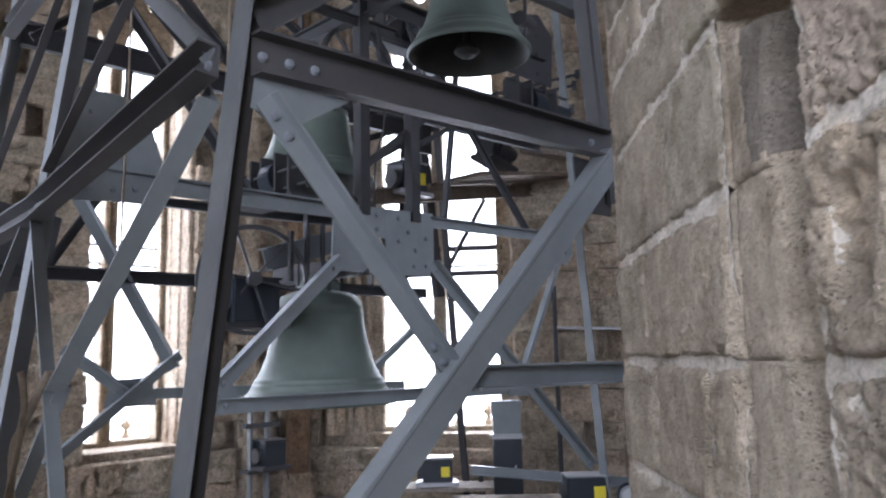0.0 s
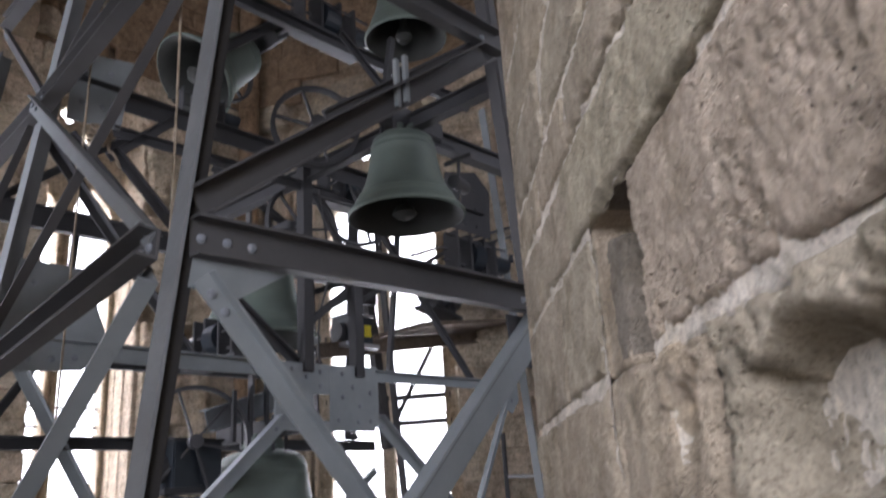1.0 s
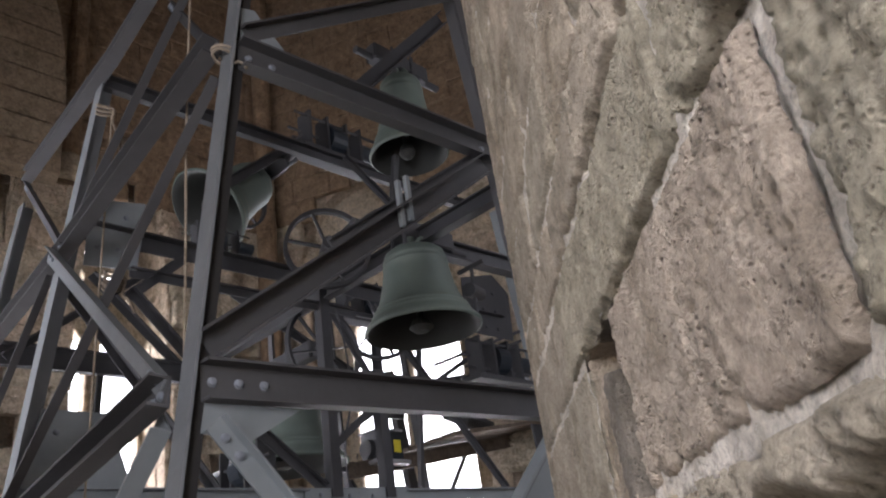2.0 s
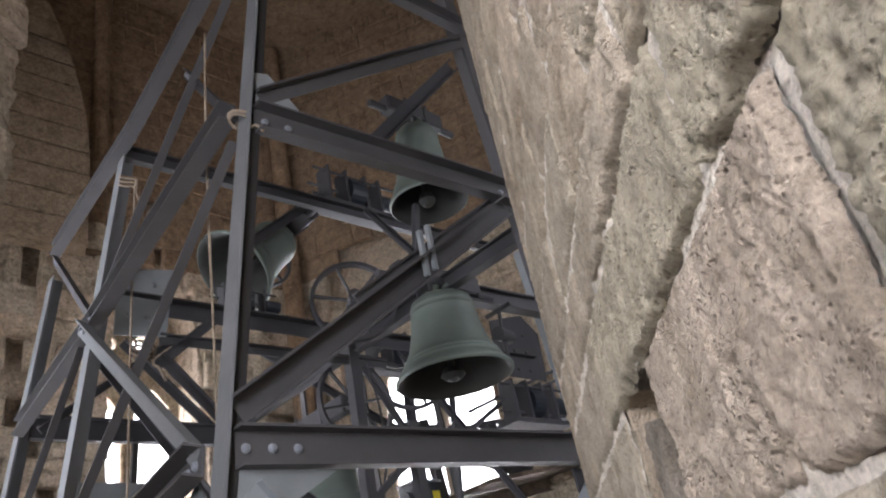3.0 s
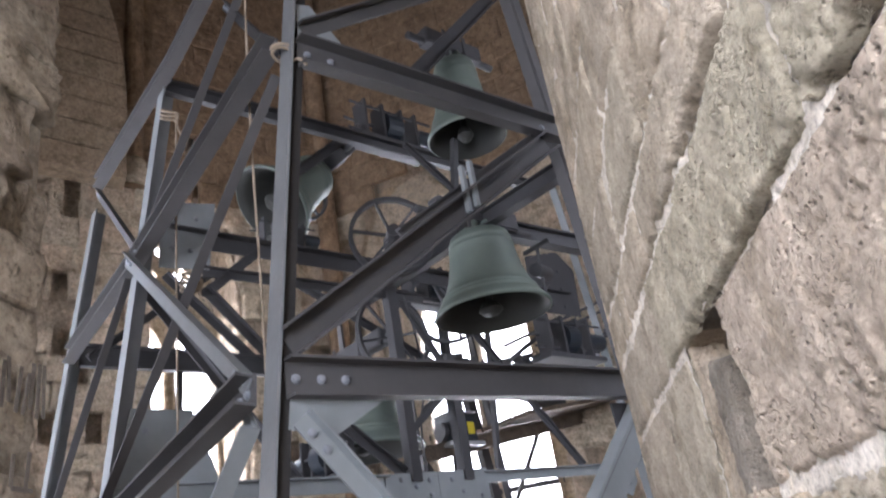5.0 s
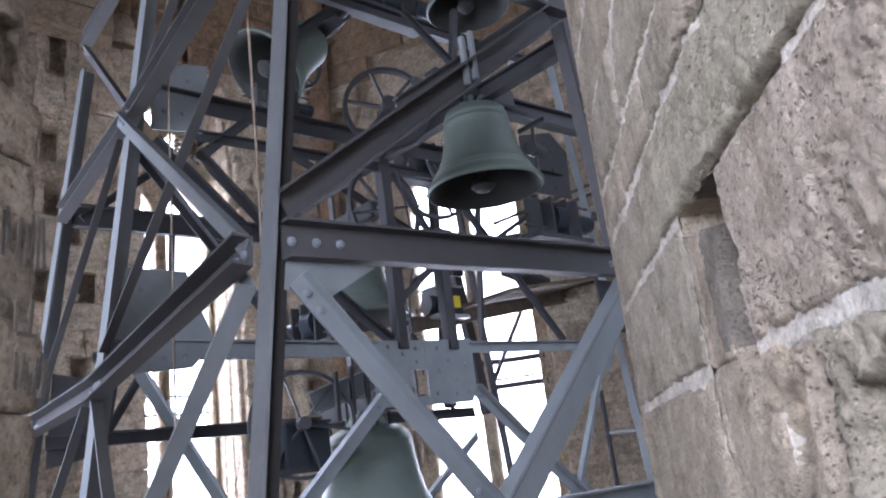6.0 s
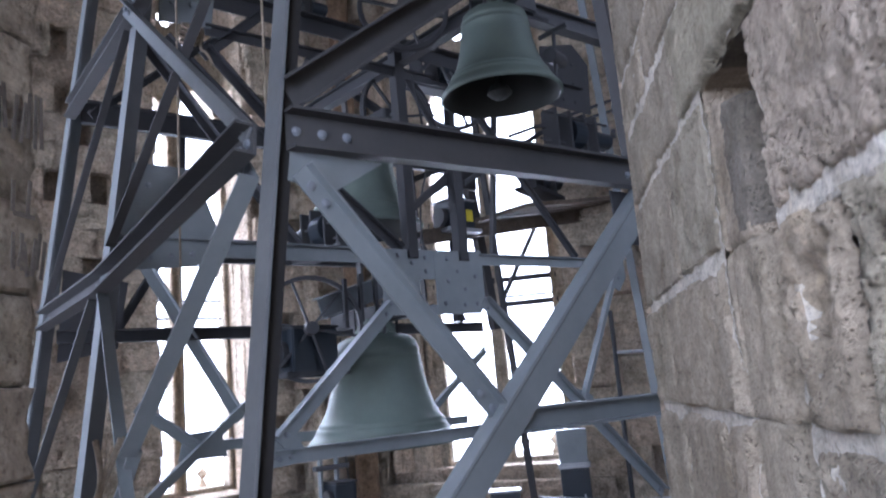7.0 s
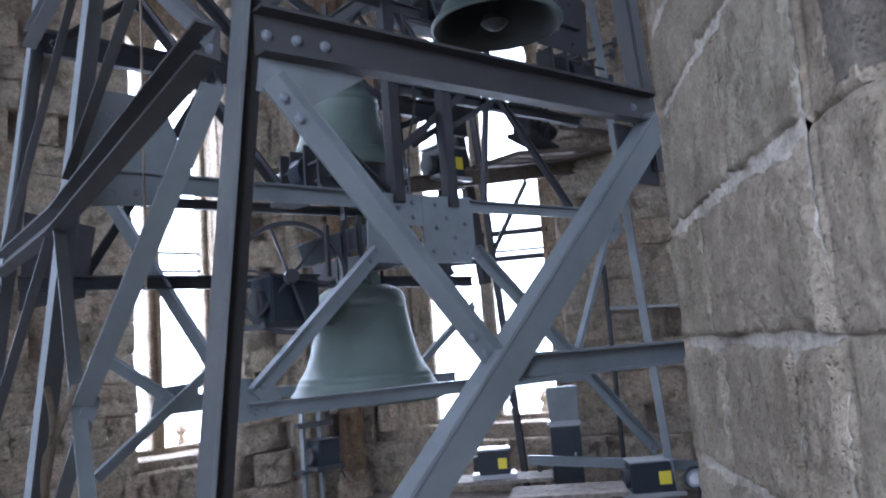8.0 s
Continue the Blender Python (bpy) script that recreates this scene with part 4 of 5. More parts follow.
plate("hanger_plate", frame_thing, [W(5.86, 6.0, 4.04), W(6.2, 6.0, 4.04), W(6.2, 6.0, 4.55), W(5.84, 6.0, 4.55)], 0.05, STEEL_SHADED)


# ---- the bells ----
def bell(name, place, radius, height, turn, swing, label, wheel=0.0, wheel_side=1):
    """A bell hung mouth down at place (the middle of its lip); turn is the way its yoke runs, swing its tilt in degrees."""
    pivot = Vector((0, 0, height * 1.16))
    base = Matrix.Translation(place) @ pose(0, 0, 0, 0, 0, turn)
    m = base @ Matrix.Translation(pivot) @ pose(0, 0, 0, swing, 0, 0) @ Matrix.Translation(-pivot)
    ob = thing(name, place, label, "bell", "bells in the frame")
    r, h = radius, height
    shape = [(0.965, 0.0), (1.0, 0.012), (1.0, 0.035), (0.96, 0.07), (0.89, 0.125), (0.85, 0.165), (0.855, 0.18), (0.835, 0.19), (0.815, 0.215), (0.82, 0.23), (0.795, 0.24), (0.73, 0.32), (0.675, 0.42), (0.625, 0.55), (0.59, 0.68), (0.568, 0.78), (0.575, 0.79), (0.575, 0.805), (0.56, 0.815), (0.555, 0.86), (0.562, 0.87), (0.55, 0.885), (0.52, 0.945), (0.45, 0.985), (0.3, 1.02), (0.0, 1.03)]
    bm = bmesh.new()
    lathe(bm, [(a * r, b * h) for a, b in shape], m)
    part("body", bm, BRONZE, ob, "green-grey patinated bronze", True)
    bm = bmesh.new()
    inner = [(0.965, 0.0), (0.90, 0.03), (0.82, 0.12), (0.70, 0.3), (0.60, 0.5), (0.55, 0.75), (0.5, 0.88), (0.3, 0.94), (0.0, 0.95)]
    lathe(bm, [(a * r, b * h + 0.001) for a, b in inner], m)
    part("inside", bm, BRONZE_IN, ob, "dark hollow inside", True)
    bm = bmesh.new()
    cylinder(bm, m @ Vector((0, 0, 0.9 * h)), m @ Vector((0, 0.02, 0.16 * h)), 0.018, 0.03, 10)
    lathe(bm, [(0.0, 0.0), (0.05 * r / 0.4, 0.02), (0.085 * r / 0.4, 0.08 * h), (0.06 * r / 0.4, 0.16 * h), (0.0, 0.2 * h)], m @ Matrix.Translation((0, 0.02, -0.02 * h)), 14)
    part("clapper", bm, BRONZE_IN, ob)
    for a in range(4):
        bm = bmesh.new()
        q = a * math.pi / 2 + 0.4
        e = Vector((math.cos(q) * 0.16 * r, math.sin(q) * 0.16 * r, 0))
        cylinder(bm, m @ (Vector((0, 0, 1.0 * h)) + e * 1.7), m @ (Vector((0, 0, 1.13 * h)) + e * 0.9), 0.035 * r / 0.4, None, 8)
        part("crown_loop", bm, BRONZE, ob)
    bm = bmesh.new()
    box(bm, (-r * 0.95, -0.07, h * 1.12), (r * 0.95, 0.07, h * 1.12 + 0.17), m, 0.012)
    part("yoke", bm, STEEL_DARK, ob)
    for s in (-1, 1):
        bm = bmesh.new()
        cylinder(bm, m @ Vector((s * r * 0.92, 0, h * 1.16)), m @ Vector((s * (r + 0.16), 0, h * 1.16)), 0.035, None, 12)
        part("gudgeon", bm, STEEL_DARK, ob)
        for k in (-1, 1):
            bm = bmesh.new()
            box(bm, (s * r * 0.34 - 0.02, k * 0.075 - 0.008, h * 0.98), (s * r * 0.34 + 0.02, k * 0.075 + 0.008, h * 1.12 + 0.2), m, 0.004)
            part("strap", bm, STEEL_DARK, ob)
    if wheel:
        bm = bmesh.new()
        x = wheel_side * (r + 0.1)
        wm = base @ Matrix.Translation((x, 0, h * 1.16)) @ pose(0, 0, 0, 0, 90, 0)
        seg = 36
        prof = [(wheel, -0.03), (wheel + 0.03, -0.03), (wheel + 0.012, 0.0), (wheel + 0.03, 0.03), (wheel, 0.03), (wheel, -0.03)]
        lathe(bm, prof, wm, seg)
        wheel_ob = part("wheel", bm, STEEL_DARK, ob, "thin spoked steel rope wheel")
        for i in range(3):
            a = i * math.pi / 3 + 0.3
            d = Vector((math.cos(a) * wheel, math.sin(a) * wheel, 0))
            bar("spoke", wheel_ob, wm @ -d, wm @ d, rect(0.035, 0.02), wm.to_3x3() @ Vector((0, 0, 1)), STEEL_DARK)
        bm = bmesh.new()
        cylinder(bm, wm @ Vector((0, 0, -0.05)), wm @ Vector((0, 0, 0.05)), 0.07, None, 14)
        part("hub", bm, STEEL_DARK, wheel_ob)
    return ob


TURN_U = 52.3
bell("bell", W(4.22, 3.55, 3.97), 0.47, 0.70, TURN_U, 0, "hanging green-grey bronze bell with a bright soundbow")
bell("bell", W(4.58, 5.9, 1.32), 0.74, 1.05, TURN_U + 90, 0, "large green-grey bronze bell hanging behind the truss")
bell("bell", W(4.5, 5.9, 3.42), 0.62, 0.84, TURN_U + 90, 0, "green-grey bronze bell hanging in the middle tier", 0.40, -1)
bell("bell", W(4.2, 5.6, 5.52), 0.45, 0.80, TURN_U + 90, 48, "green-grey bronze bell swung up sideways in the upper tier", 0.34, 1)
bell("bell", W(4.38, 3.6, 5.68), 0.36, 0.84, TURN_U, 0, "small green-grey bronze bell high in the frame")


# the iron headstock that carries the large bell
headstock = thing("headstock", W(4.1, 5.5, 2.6), "grey riveted iron headstock above the large bell", "headstock")
bar("beam", headstock, W(3.74, 5.55, 2.60), W(4.6, 5.55, 2.86), i_profile(0.16, 0.2), DV, STEEL_GREY)
for k in range(3):
    q = W(3.95 + 0.17 * k, 5.46, 2.58 + 0.05 * k)
    bar("tie_bolt", headstock, q - DZ * 0.16, q + DZ * 0.28, rect(0.035, 0.035), DU, STEEL_DARK)

# a large spoked wheel beside the upper bells
def rope_wheel(place, axis, radius, label):
    ob = thing("pulley", place, label, "wheel", "rope wheels")
    m = Matrix.Translation(place) @ axis.to_track_quat("Z", "Y").to_matrix().to_4x4()
    bm = bmesh.new()
    lathe(bm, [(radius - 0.02, -0.03), (radius + 0.015, -0.03), (radius, 0.0), (radius + 0.015, 0.03), (radius - 0.02, 0.03), (radius - 0.02, -0.03)], m, 40)
    part("rim", bm, STEEL_DARK, ob)
    for i in range(3):
        a = i * math.pi / 3 + 0.2
        d = Vector((math.cos(a) * radius, math.sin(a) * radius, 0))
        bar("spoke", ob, m @ -d, m @ d, rect(0.04, 0.02), axis, STEEL_DARK)
    bm = bmesh.new()
    cylinder(bm, m @ Vector((0, 0, -0.12)), m @ Vector((0, 0, 0.12)), 0.06, None, 14)
    part("hub", bm, STEEL_DARK, ob)
    return ob


rope_wheel(W(3.85, 4.2, 4.90), (DV * 0.9 + DU * 0.5).normalized(), 0.36, "dark steel spoked rope wheel beside a bell")
rope_wheel(W(3.66, 5.6, 2.43), (DV * 0.9 + DU * 0.35).normalized(), 0.46, "dark steel spoked rope wheel of the large bell")


# ---- motors, boxes and floor things ----
def motor_box(place, turn, size, label, sticker=True):
    ob = thing("motor", place, label, "motor", "bell motors")
    m = Matrix.Translation(place) @ pose(0, 0, 0, 0, 0, turn)
    w, d, h = size
    bm = bmesh.new()
    box(bm, (-w / 2, -d / 2, 0.04), (w / 2, d / 2, h), m, 0.012)
    body = part("housing", bm, MOTOR, ob)
    bm = bmesh.new()
    box(bm, (-w / 2 - 0.015, -d / 2 - 0.015, h), (w / 2 + 0.015, d / 2 + 0.015, h + 0.02), m, 0.006)
    part("lid", bm, GALV if sticker else STEEL_DARK, ob)
    bm = bmesh.new()
    box(bm, (-w * 0.7, -d * 0.6, 0.0), (w * 0.7, d * 0.6, 0.045), m, 0.006)
    part("base_plate", bm, GALV if sticker else STEEL_DARK, ob)
    bm = bmesh.new()
    cylinder(bm, m @ Vector((-w / 2 - 0.06, 0, h * 0.5)), m @ Vector((-w / 2, 0, h * 0.5)), h * 0.28, None, 16)
    part("drive_end", bm, STEEL_DARK, ob)
    if sticker:
        bm = bmesh.new()
        box(bm, (w * 0.12, -d / 2 - 0.004, h * 0.35), (w * 0.40, -d / 2 - 0.001, h * 0.72), m)
        part("sticker", bm, YELLOW, ob, "yellow warning sticker")
    return ob


motor_box(Vector((-0.98, 9.0, 0.30)), 8, (0.34, 0.26, 0.30), "dark blue motor housing with a yellow sticker on a plank bench")
motor_box(Vector((0.68, 9.0, 0.04)), 10, (0.46, 0.3, 0.36), "dark blue motor housing with a yellow sticker")
motor_box(W(5.85, 6.0, 3.50), TURN_U, (0.36, 0.3, 0.36), "dark motor housing bolted on a bracket in the frame")
m_box = motor_box(W(7.0, 4.9, 4.25), TURN_U, (0.2, 0.18, 0.22), "small dark switch box with a yellow sticker")


def plank_bench(p0, p1, z, width, label):
    mid = (p0 + p1) / 2
    ob = thing("plank_bench", Vector((mid.x, mid.y, -0.1)), label, "bench", "plank benches")
    d = (p1 - p0).normalized()
    n = d.cross(DZ)
    for k in (-1, 0, 1):
        a = p0 + n * k * width / 3 + DZ * z
        b = p1 + n * k * width / 3 + DZ * z
        bar("plank", ob, a, b, rect(width / 3 - 0.012, 0.04), n, FLOOR)
    for e in (p0.lerp(p1, 0.08), p0.lerp(p1, 0.92)):
        for k in (-1, 1):
            bar("leg", ob, e + n * k * width * 0.35 + DZ * -0.1, e + n * k * width * 0.35 + DZ * (z - 0.02), rect(0.07, 0.07), d, WOOD)
    return ob


plank_bench(Vector((-1.9, 8.95, 0)), Vector((-0.35, 9.05, 0)), 0.28, 0.5, "pale dusty plank bench carrying a motor")
plank_bench(Vector((-0.75, 8.40, 0)), Vector((0.40, 8.46, 0)), 0.22, 0.62, "pale dusty plank staging beside the control cabinet")
plank_bench(Vector((0.46, 8.50, 0)), Vector((1.5, 8.62, 0)), 0.0, 0.45, "low pale dusty plank staging on the floor")


def cabinet(place, turn, size, label):
    ob = thing("control_cabinet", place, label, "cabinet")
    m = Matrix.Translation(place) @ pose(0, 0, 0, 0, 0, turn)
    w, d, h = size
    bm = bmesh.new()
    box(bm, (-w / 2, -d / 2, 0), (w / 2, d / 2, h), m, 0.012)
    part("body", bm, MOTOR, ob)
    bm = bmesh.new()
    box(bm, (-w / 2 + 0.02, -d / 2 - 0.012, 0.02), (w / 2 - 0.02, -d / 2 - 0.001, h - 0.02), m, 0.004)
    door = part("door", bm, MOTOR, ob)
    bm = bmesh.new()
    box(bm, (w / 2 - 0.09, -d / 2 - 0.022, h * 0.55), (w / 2 - 0.07, -d / 2 - 0.012, h * 0.65), m)
    part("handle", bm, GALV, door)
    bm = bmesh.new()
    box(bm, (-w / 2 - 0.02, -d / 2 - 0.03, h), (w / 2 + 0.02, d / 2 + 0.02, h + 0.02), m, 0.005)
    part("top", bm, GALV, ob)
    return ob


cabinet(Vector((-0.2, 9.55, -0.1)), 5, (0.34, 0.26, 0.86), "dark blue-grey control cabinet standing before the far window")


def cable_hood(place, turn, label):
    """A tapering sheet-metal hood with a flanged foot."""
    ob = thing("cable_hood", place, label, "cable hood")
    m = Matrix.Translation(place) @ pose(0, 0, 0, 0, 0, turn)
    bm = bmesh.new()
    lo = [bm.verts.new(m @ Vector((x * 0.16, y * 0.11, 0.0))) for x, y in ((-1, -1), (1, -1), (1, 1), (-1, 1))]
    hi = [bm.verts.new(m @ Vector((x * 0.185, y * 0.12, 0.42))) for x, y in ((-1, -1), (1, -1), (1, 1), (-1, 1))]
    bm.faces.new(lo[::-1])
    bm.faces.new(hi)
    for i in range(4):
        bm.faces.new((lo[i], lo[(i + 1) % 4], hi[(i + 1) % 4], hi[i]))
    bmesh.ops.bevel(bm, geom=list(bm.edges), offset=0.008, segments=1, affect="EDGES")
    part("shell", bm, STEEL, ob)
    bm = bmesh.new()
    box(bm, (-0.19, -0.13, 0.0), (0.19, 0.13, 0.035), m, 0.006)
    part("foot_flange", bm, GALV, ob, "pale galvanised flange")
    return ob


cable_hood(Vector((-0.2, 9.55, 0.782)), 5, "light grey sheet-metal cable hood on the control cabinet")

# a long low rail before the cabinet
floor_rail = thing("floor_rail", Vector((0.4, 9.2, -0.1)), "grey painted steel rail on short feet across the floor", "rail")
bar("beam", floor_rail, Vector((-0.62, 9.2, 0.44)), Vector((1.55, 9.2, 0.26)), channel_profile(0.05, 0.11, 0.012), Vector((0, -1, 0)), STEEL)
for x in (-0.5, 0.45, 1.4):
    bar("foot", floor_rail, Vector((x, 9.22, -0.1)), Vector((x, 9.22, 0.34 - 0.08 * x)), rect(0.06, 0.05), Vector((0, -1, 0)), STEEL_DARK)


def floodlight(place, turn, label):
    """A horn-shaped black lamp on a bracket and a round foot."""
    ob = thing("floodlight", place, label, "lamp")
    m = Matrix.Translation(place) @ pose(0, 0, 0, 0, 0, turn)
    bm = bmesh.new()
    lathe(bm, [(0.0, 0.0), (0.10, 0.0), (0.10, 0.02), (0.02, 0.03), (0.0, 0.03)], m, 20)
    cylinder(bm, m @ Vector((0, 0, 0.02)), m @ Vector((0, 0, 0.24)), 0.016, None, 10)
    part("stand", bm, STEEL_DARK, ob)
    head = m @ Matrix.Translation((0, 0, 0.31)) @ pose(0, 0, 0, 62, 0, 0)
    bm = bmesh.new()
    lathe(bm, [(0.0, -0.13), (0.05, -0.13), (0.055, -0.05), (0.075, 0.0), (0.115, 0.10), (0.12, 0.10), (0.11, 0.10), (0.07, 0.0), (0.0, -0.02)], head, 24)
    part("head", bm, MOTOR, ob, "black flared housing", True)
    bm = bmesh.new()
    lathe(bm, [(0.0, 0.085), (0.05, 0.082), (0.1, 0.07), (0.098, 0.066), (0.0, 0.066)], head, 24)
    part("lens", bm, GALV, ob, "grey lens", True)
    return ob


floodlight(Vector((1.14, 8.75, -0.1)), -35, "black flared floodlight standing beside the stone wall")

# staging high on the far side of the frame
staging = thing("staging", W(7.6, 6.0, 4.1), "dark timber staging of planks carried on the frame", "staging")
for k in range(4):
    bar("plank", staging, W(6.4, 5.5 + 0.26 * k, 3.75), W(8.4, 5.5 + 0.26 * k, 4.05), rect(0.22, 0.045), DV, WOOD)
bar("plank", staging, W(7.30, 5.45, 4.20), W(8.2, 5.45, 4.24), rect(0.2, 0.07), DV, FLOOR, "pale new plank")
bar("bearer", staging, W(5.3, 5.95, 3.42), W(8.4, 6.05, 3.95), i_profile(0.1, 0.16), DV, WOOD)

# pipe rails on the frame
for k, (a, b) in enumerate((((5.6, 4.8, 4.25), (7.5, 4.8, 5.0)), ((6.5, 4.85, 4.50), (7.5, 4.85, 4.88)), ((6.1, 4.9, 4.2), (7.5, 4.9, 4.6)))):
    rail = thing("guard_rail", W(*a), "thin dark steel guard rail on the bell frame", "rail", "guard rails")
    tube("tube", rail, W(*a), W(*b), 0.018, STEEL_DARK)
    tube("end_clamp", rail, W(*b) - DZ * 0.05, W(*b) + DZ * 0.05, 0.03, STEEL_DARK)
pipe = thing("wall_pipe", Vector((0.46, 9.92, 2.07)), "pale horizontal pipe fixed before the far wall", "pipe")
tube("run", pipe, Vector((0.46, 9.86, 2.07)), Vector((1.45, 9.75, 2.03)), 0.022, GALV)
tube("drop", pipe, Vector((0.44, 9.88, 2.6)), Vector((0.44, 9.88, 0.0)), 0.03, STEEL_DARK)
tube("bracket", pipe, Vector((0.46, 9.86, 2.07)), Vector((0.46, 10.15, 2.07)), 0.015, STEEL_DARK)


# ---- ropes ----
def rope(name, pts, r, label, category="rope"):
    cu = bpy.data.curves.new(name, "CURVE")
    cu.dimensions, cu.bevel_depth, cu.bevel_resolution, cu.resolution_u = "3D", r, 2, 6
    sp = cu.splines.new("NURBS")
    sp.points.add(len(pts) - 1)
    for p, q in zip(sp.points, pts):
        p.co = (*q, 1)
    sp.use_endpoint_u, sp.order_u = True, 3
    tmp = bpy.data.objects.new("tmp", cu)
    scene.collection.objects.link(tmp)
    me = bpy.data.meshes.new_from_object(tmp.evaluated_get(bpy.context.evaluated_depsgraph_get()))
    bpy.data.objects.remove(tmp)
    me.materials.clear()
    me.materials.append(ROPE)
    for f in me.polygons:
        f.use_smooth = True
    return tagged(new(name, me), label, category, "ropes")


rope("rope", [W(1.93, 3.0, 6.0), W(1.92, 3.05, 5.0), W(1.93, 3.05, 3.4), W(1.92, 3.06, 2.9)], 0.007, "thin pale hemp bell rope hanging straight")
_r = random.Random(2)
for k in range(3):
    base = W(1.50, 3.95, 1.62) + SIDE * 0.08
    rope("rope", [base + Vector((_r.uniform(-.06, .06), _r.uniform(-.06, .06), 0.08)), base + Vector((-0.05, 0.02, -0.06 - 0.05 * k)), base + Vector((-0.10 - 0.03 * k, 0.02, -0.3)), base + Vector((-0.14 + 0.04 * k, 0.0, -0.62 - 0.1 * k))], 0.016, "knotted pale hemp rope hanging from a brace")


# ---- drive gear of the bells ----
def drive_gear(place, turn, label, scale=1.0):
    """Bearing plates, rods and a drum on a small base, as bolted beside each bell."""
    ob = thing("drive_gear", place, label, "machinery", "drive gear of the bells")
    m = Matrix.Translation(place) @ pose(0, 0, 0, 0, 0, turn) @ Matrix.Scale(scale, 4)
    bm = bmesh.new()
    box(bm, (-0.45, -0.14, 0), (0.45, 0.14, 0.05), m, 0.006)
    part("base", bm, STEEL_DARK, ob)
    for x in (-0.34, -0.12, 0.12, 0.3):
        bm = bmesh.new()
        box(bm, (x - 0.015, -0.1, 0.05), (x + 0.015, 0.1, 0.48), m, 0.004)
        part("bearing_plate", bm, STEEL_DARK, ob)
    for y, z in ((-0.06, 0.42), (0.06, 0.3), (0.0, 0.15)):
        bm = bmesh.new()
        cylinder(bm, m @ Vector((-0.5, y, z)), m @ Vector((0.52, y, z)), 0.014 * scale, None, 8)
        part("rod", bm, STEEL_DARK, ob)
    bm = bmesh.new()
    cylinder(bm, m @ Vector((-0.09, 0, 0.26)), m @ Vector((0.09, 0, 0.26)), 0.15 * scale, None, 20)
    part("drum", bm, MOTOR, ob)
    bm = bmesh.new()
    cylinder(bm, m @ Vector((0.34, 0, 0.26)), m @ Vector((0.58, 0, 0.26)), 0.09 * scale, None, 16)
    part("motor_body", bm, MOTOR, ob)
    return ob


drive_gear(W(6.35, 4.6, 4.06), TURN_U, "dark drive gear with rods bolted beside the still bell")
drive_gear(W(4.85, 5.2, 6.62), TURN_U, "dark drive gear with a drum high in the frame", 1.1)
drive_gear(W(3.75, 5.4, 3.05), TURN_U + 90, "dark drive gear on the middle tier", 0.9)
drive_gear(W(5.9, 5.4, 4.86), TURN_U + 90, "dark drive gear on a cross beam", 0.9)
drive_gear(W(5.55, 5.7, 5.02), TURN_U, "dark drive gear with rods before the far window", 1.0)
drive_gear(W(6.9, 5.6, 3.95), TURN_U + 20, "dark drive gear beside the timber staging", 1.0)
rope_wheel(W(5.35, 5.3, 4.85), (DV * 0.8 + DU * 0.4).normalized(), 0.40, "dark steel spoked rope wheel beside the drive gear")
drive_gear(W(3.2, 4.9, 4.95), TURN_U, "dark bearing block with rods on the upper chord", 0.6)
motor_box(W(3.72, 5.8, 2.02), TURN_U, (0.46, 0.36, 0.42), "dark motor housing hung under a beam beside the large bell", False)
motor_box(W(5.6, 8.3, 0.42), TURN_U, (0.3, 0.3, 0.34), "grey drive housing fixed to an upright before the wall", False)

# uprights that carry the low drive before the wall
stand = thing("drive_stand", W(5.5, 8.4, -0.1), "grey steel upright with a bracket before the masonry", "stand")
for du in (-0.12, 0.12):
    bar("upright", stand, W(5.5 + du, 8.45, -0.1), W(5.5 + du, 8.45, 1.35), angle_profile(0.07, 0.07), OUT, STEEL)
bar("bracket", stand, W(5.3, 8.4, 0.40), W(5.9, 8.4, 0.40), rect(0.2, 0.04), DV, STEEL_DARK)
bar("bracket", stand, W(5.3, 8.4, 0.95), W(5.8, 8.4, 0.95), rect(0.08, 0.06), DV, STEEL_DARK)

# hammer beside the still bell
hammer = thing("bell_hammer", W(4.75, 3.45, 4.1), "steel striking hammer hanging beside the still bell", "hammer")
tube("shank", hammer, W(4.80, 3.45, 4.62), W(4.74, 3.42, 4.02), 0.016, STEEL_DARK)
bm = bmesh.new()
cylinder(bm, W(4.66, 3.40, 4.36), W(4.92, 3.50, 4.40), 0.06, None, 14)
part("head", bm, STEEL_DARK, hammer)
tube("pivot", hammer, W(4.80, 3.3, 4.62), W(4.80, 3.6, 4.62), 0.022, STEEL_DARK)


# ---- stone shafts, finials and scrawls ----
def stone_shaft(name, place, r, z0, z1, mat, label):
    ob = thing(name, Vector((place.x, place.y, z0)), label, "column", "wall shafts", "structure")
    bm = bmesh.new()
    m = Matrix.Translation(place)
    n = int((z1 - z0) / 0.55)
    prof = [(0, z0)]
    for i in range(n):
        a, b = z0 + (z1 - z0) * i / n, z0 + (z1 - z0) * (i + 1) / n
        prof += [(r * 0.96, a + 0.004), (r, a + 0.02), (r * (0.985 + 0.03 * noise.noise(Vector((i * 3.3, z0, r)))), (a + b) / 2), (r, b - 0.02), (r * 0.96, b - 0.004)]
    prof.append((0, z1))
    lathe(bm, prof, m, 14)
    part("drums", bm, mat, ob, smooth=False)
    bm = bmesh.new()
    lathe(bm, [(0, z0), (r * 1.5, z0), (r * 1.5, z0 + 0.16), (r * 1.2, z0 + 0.22), (r * 1.3, z0 + 0.28), (r, z0 + 0.34), (0, z0 + 0.34)], m, 14)
    part("base", bm, STONE_FAR, ob)
    return ob


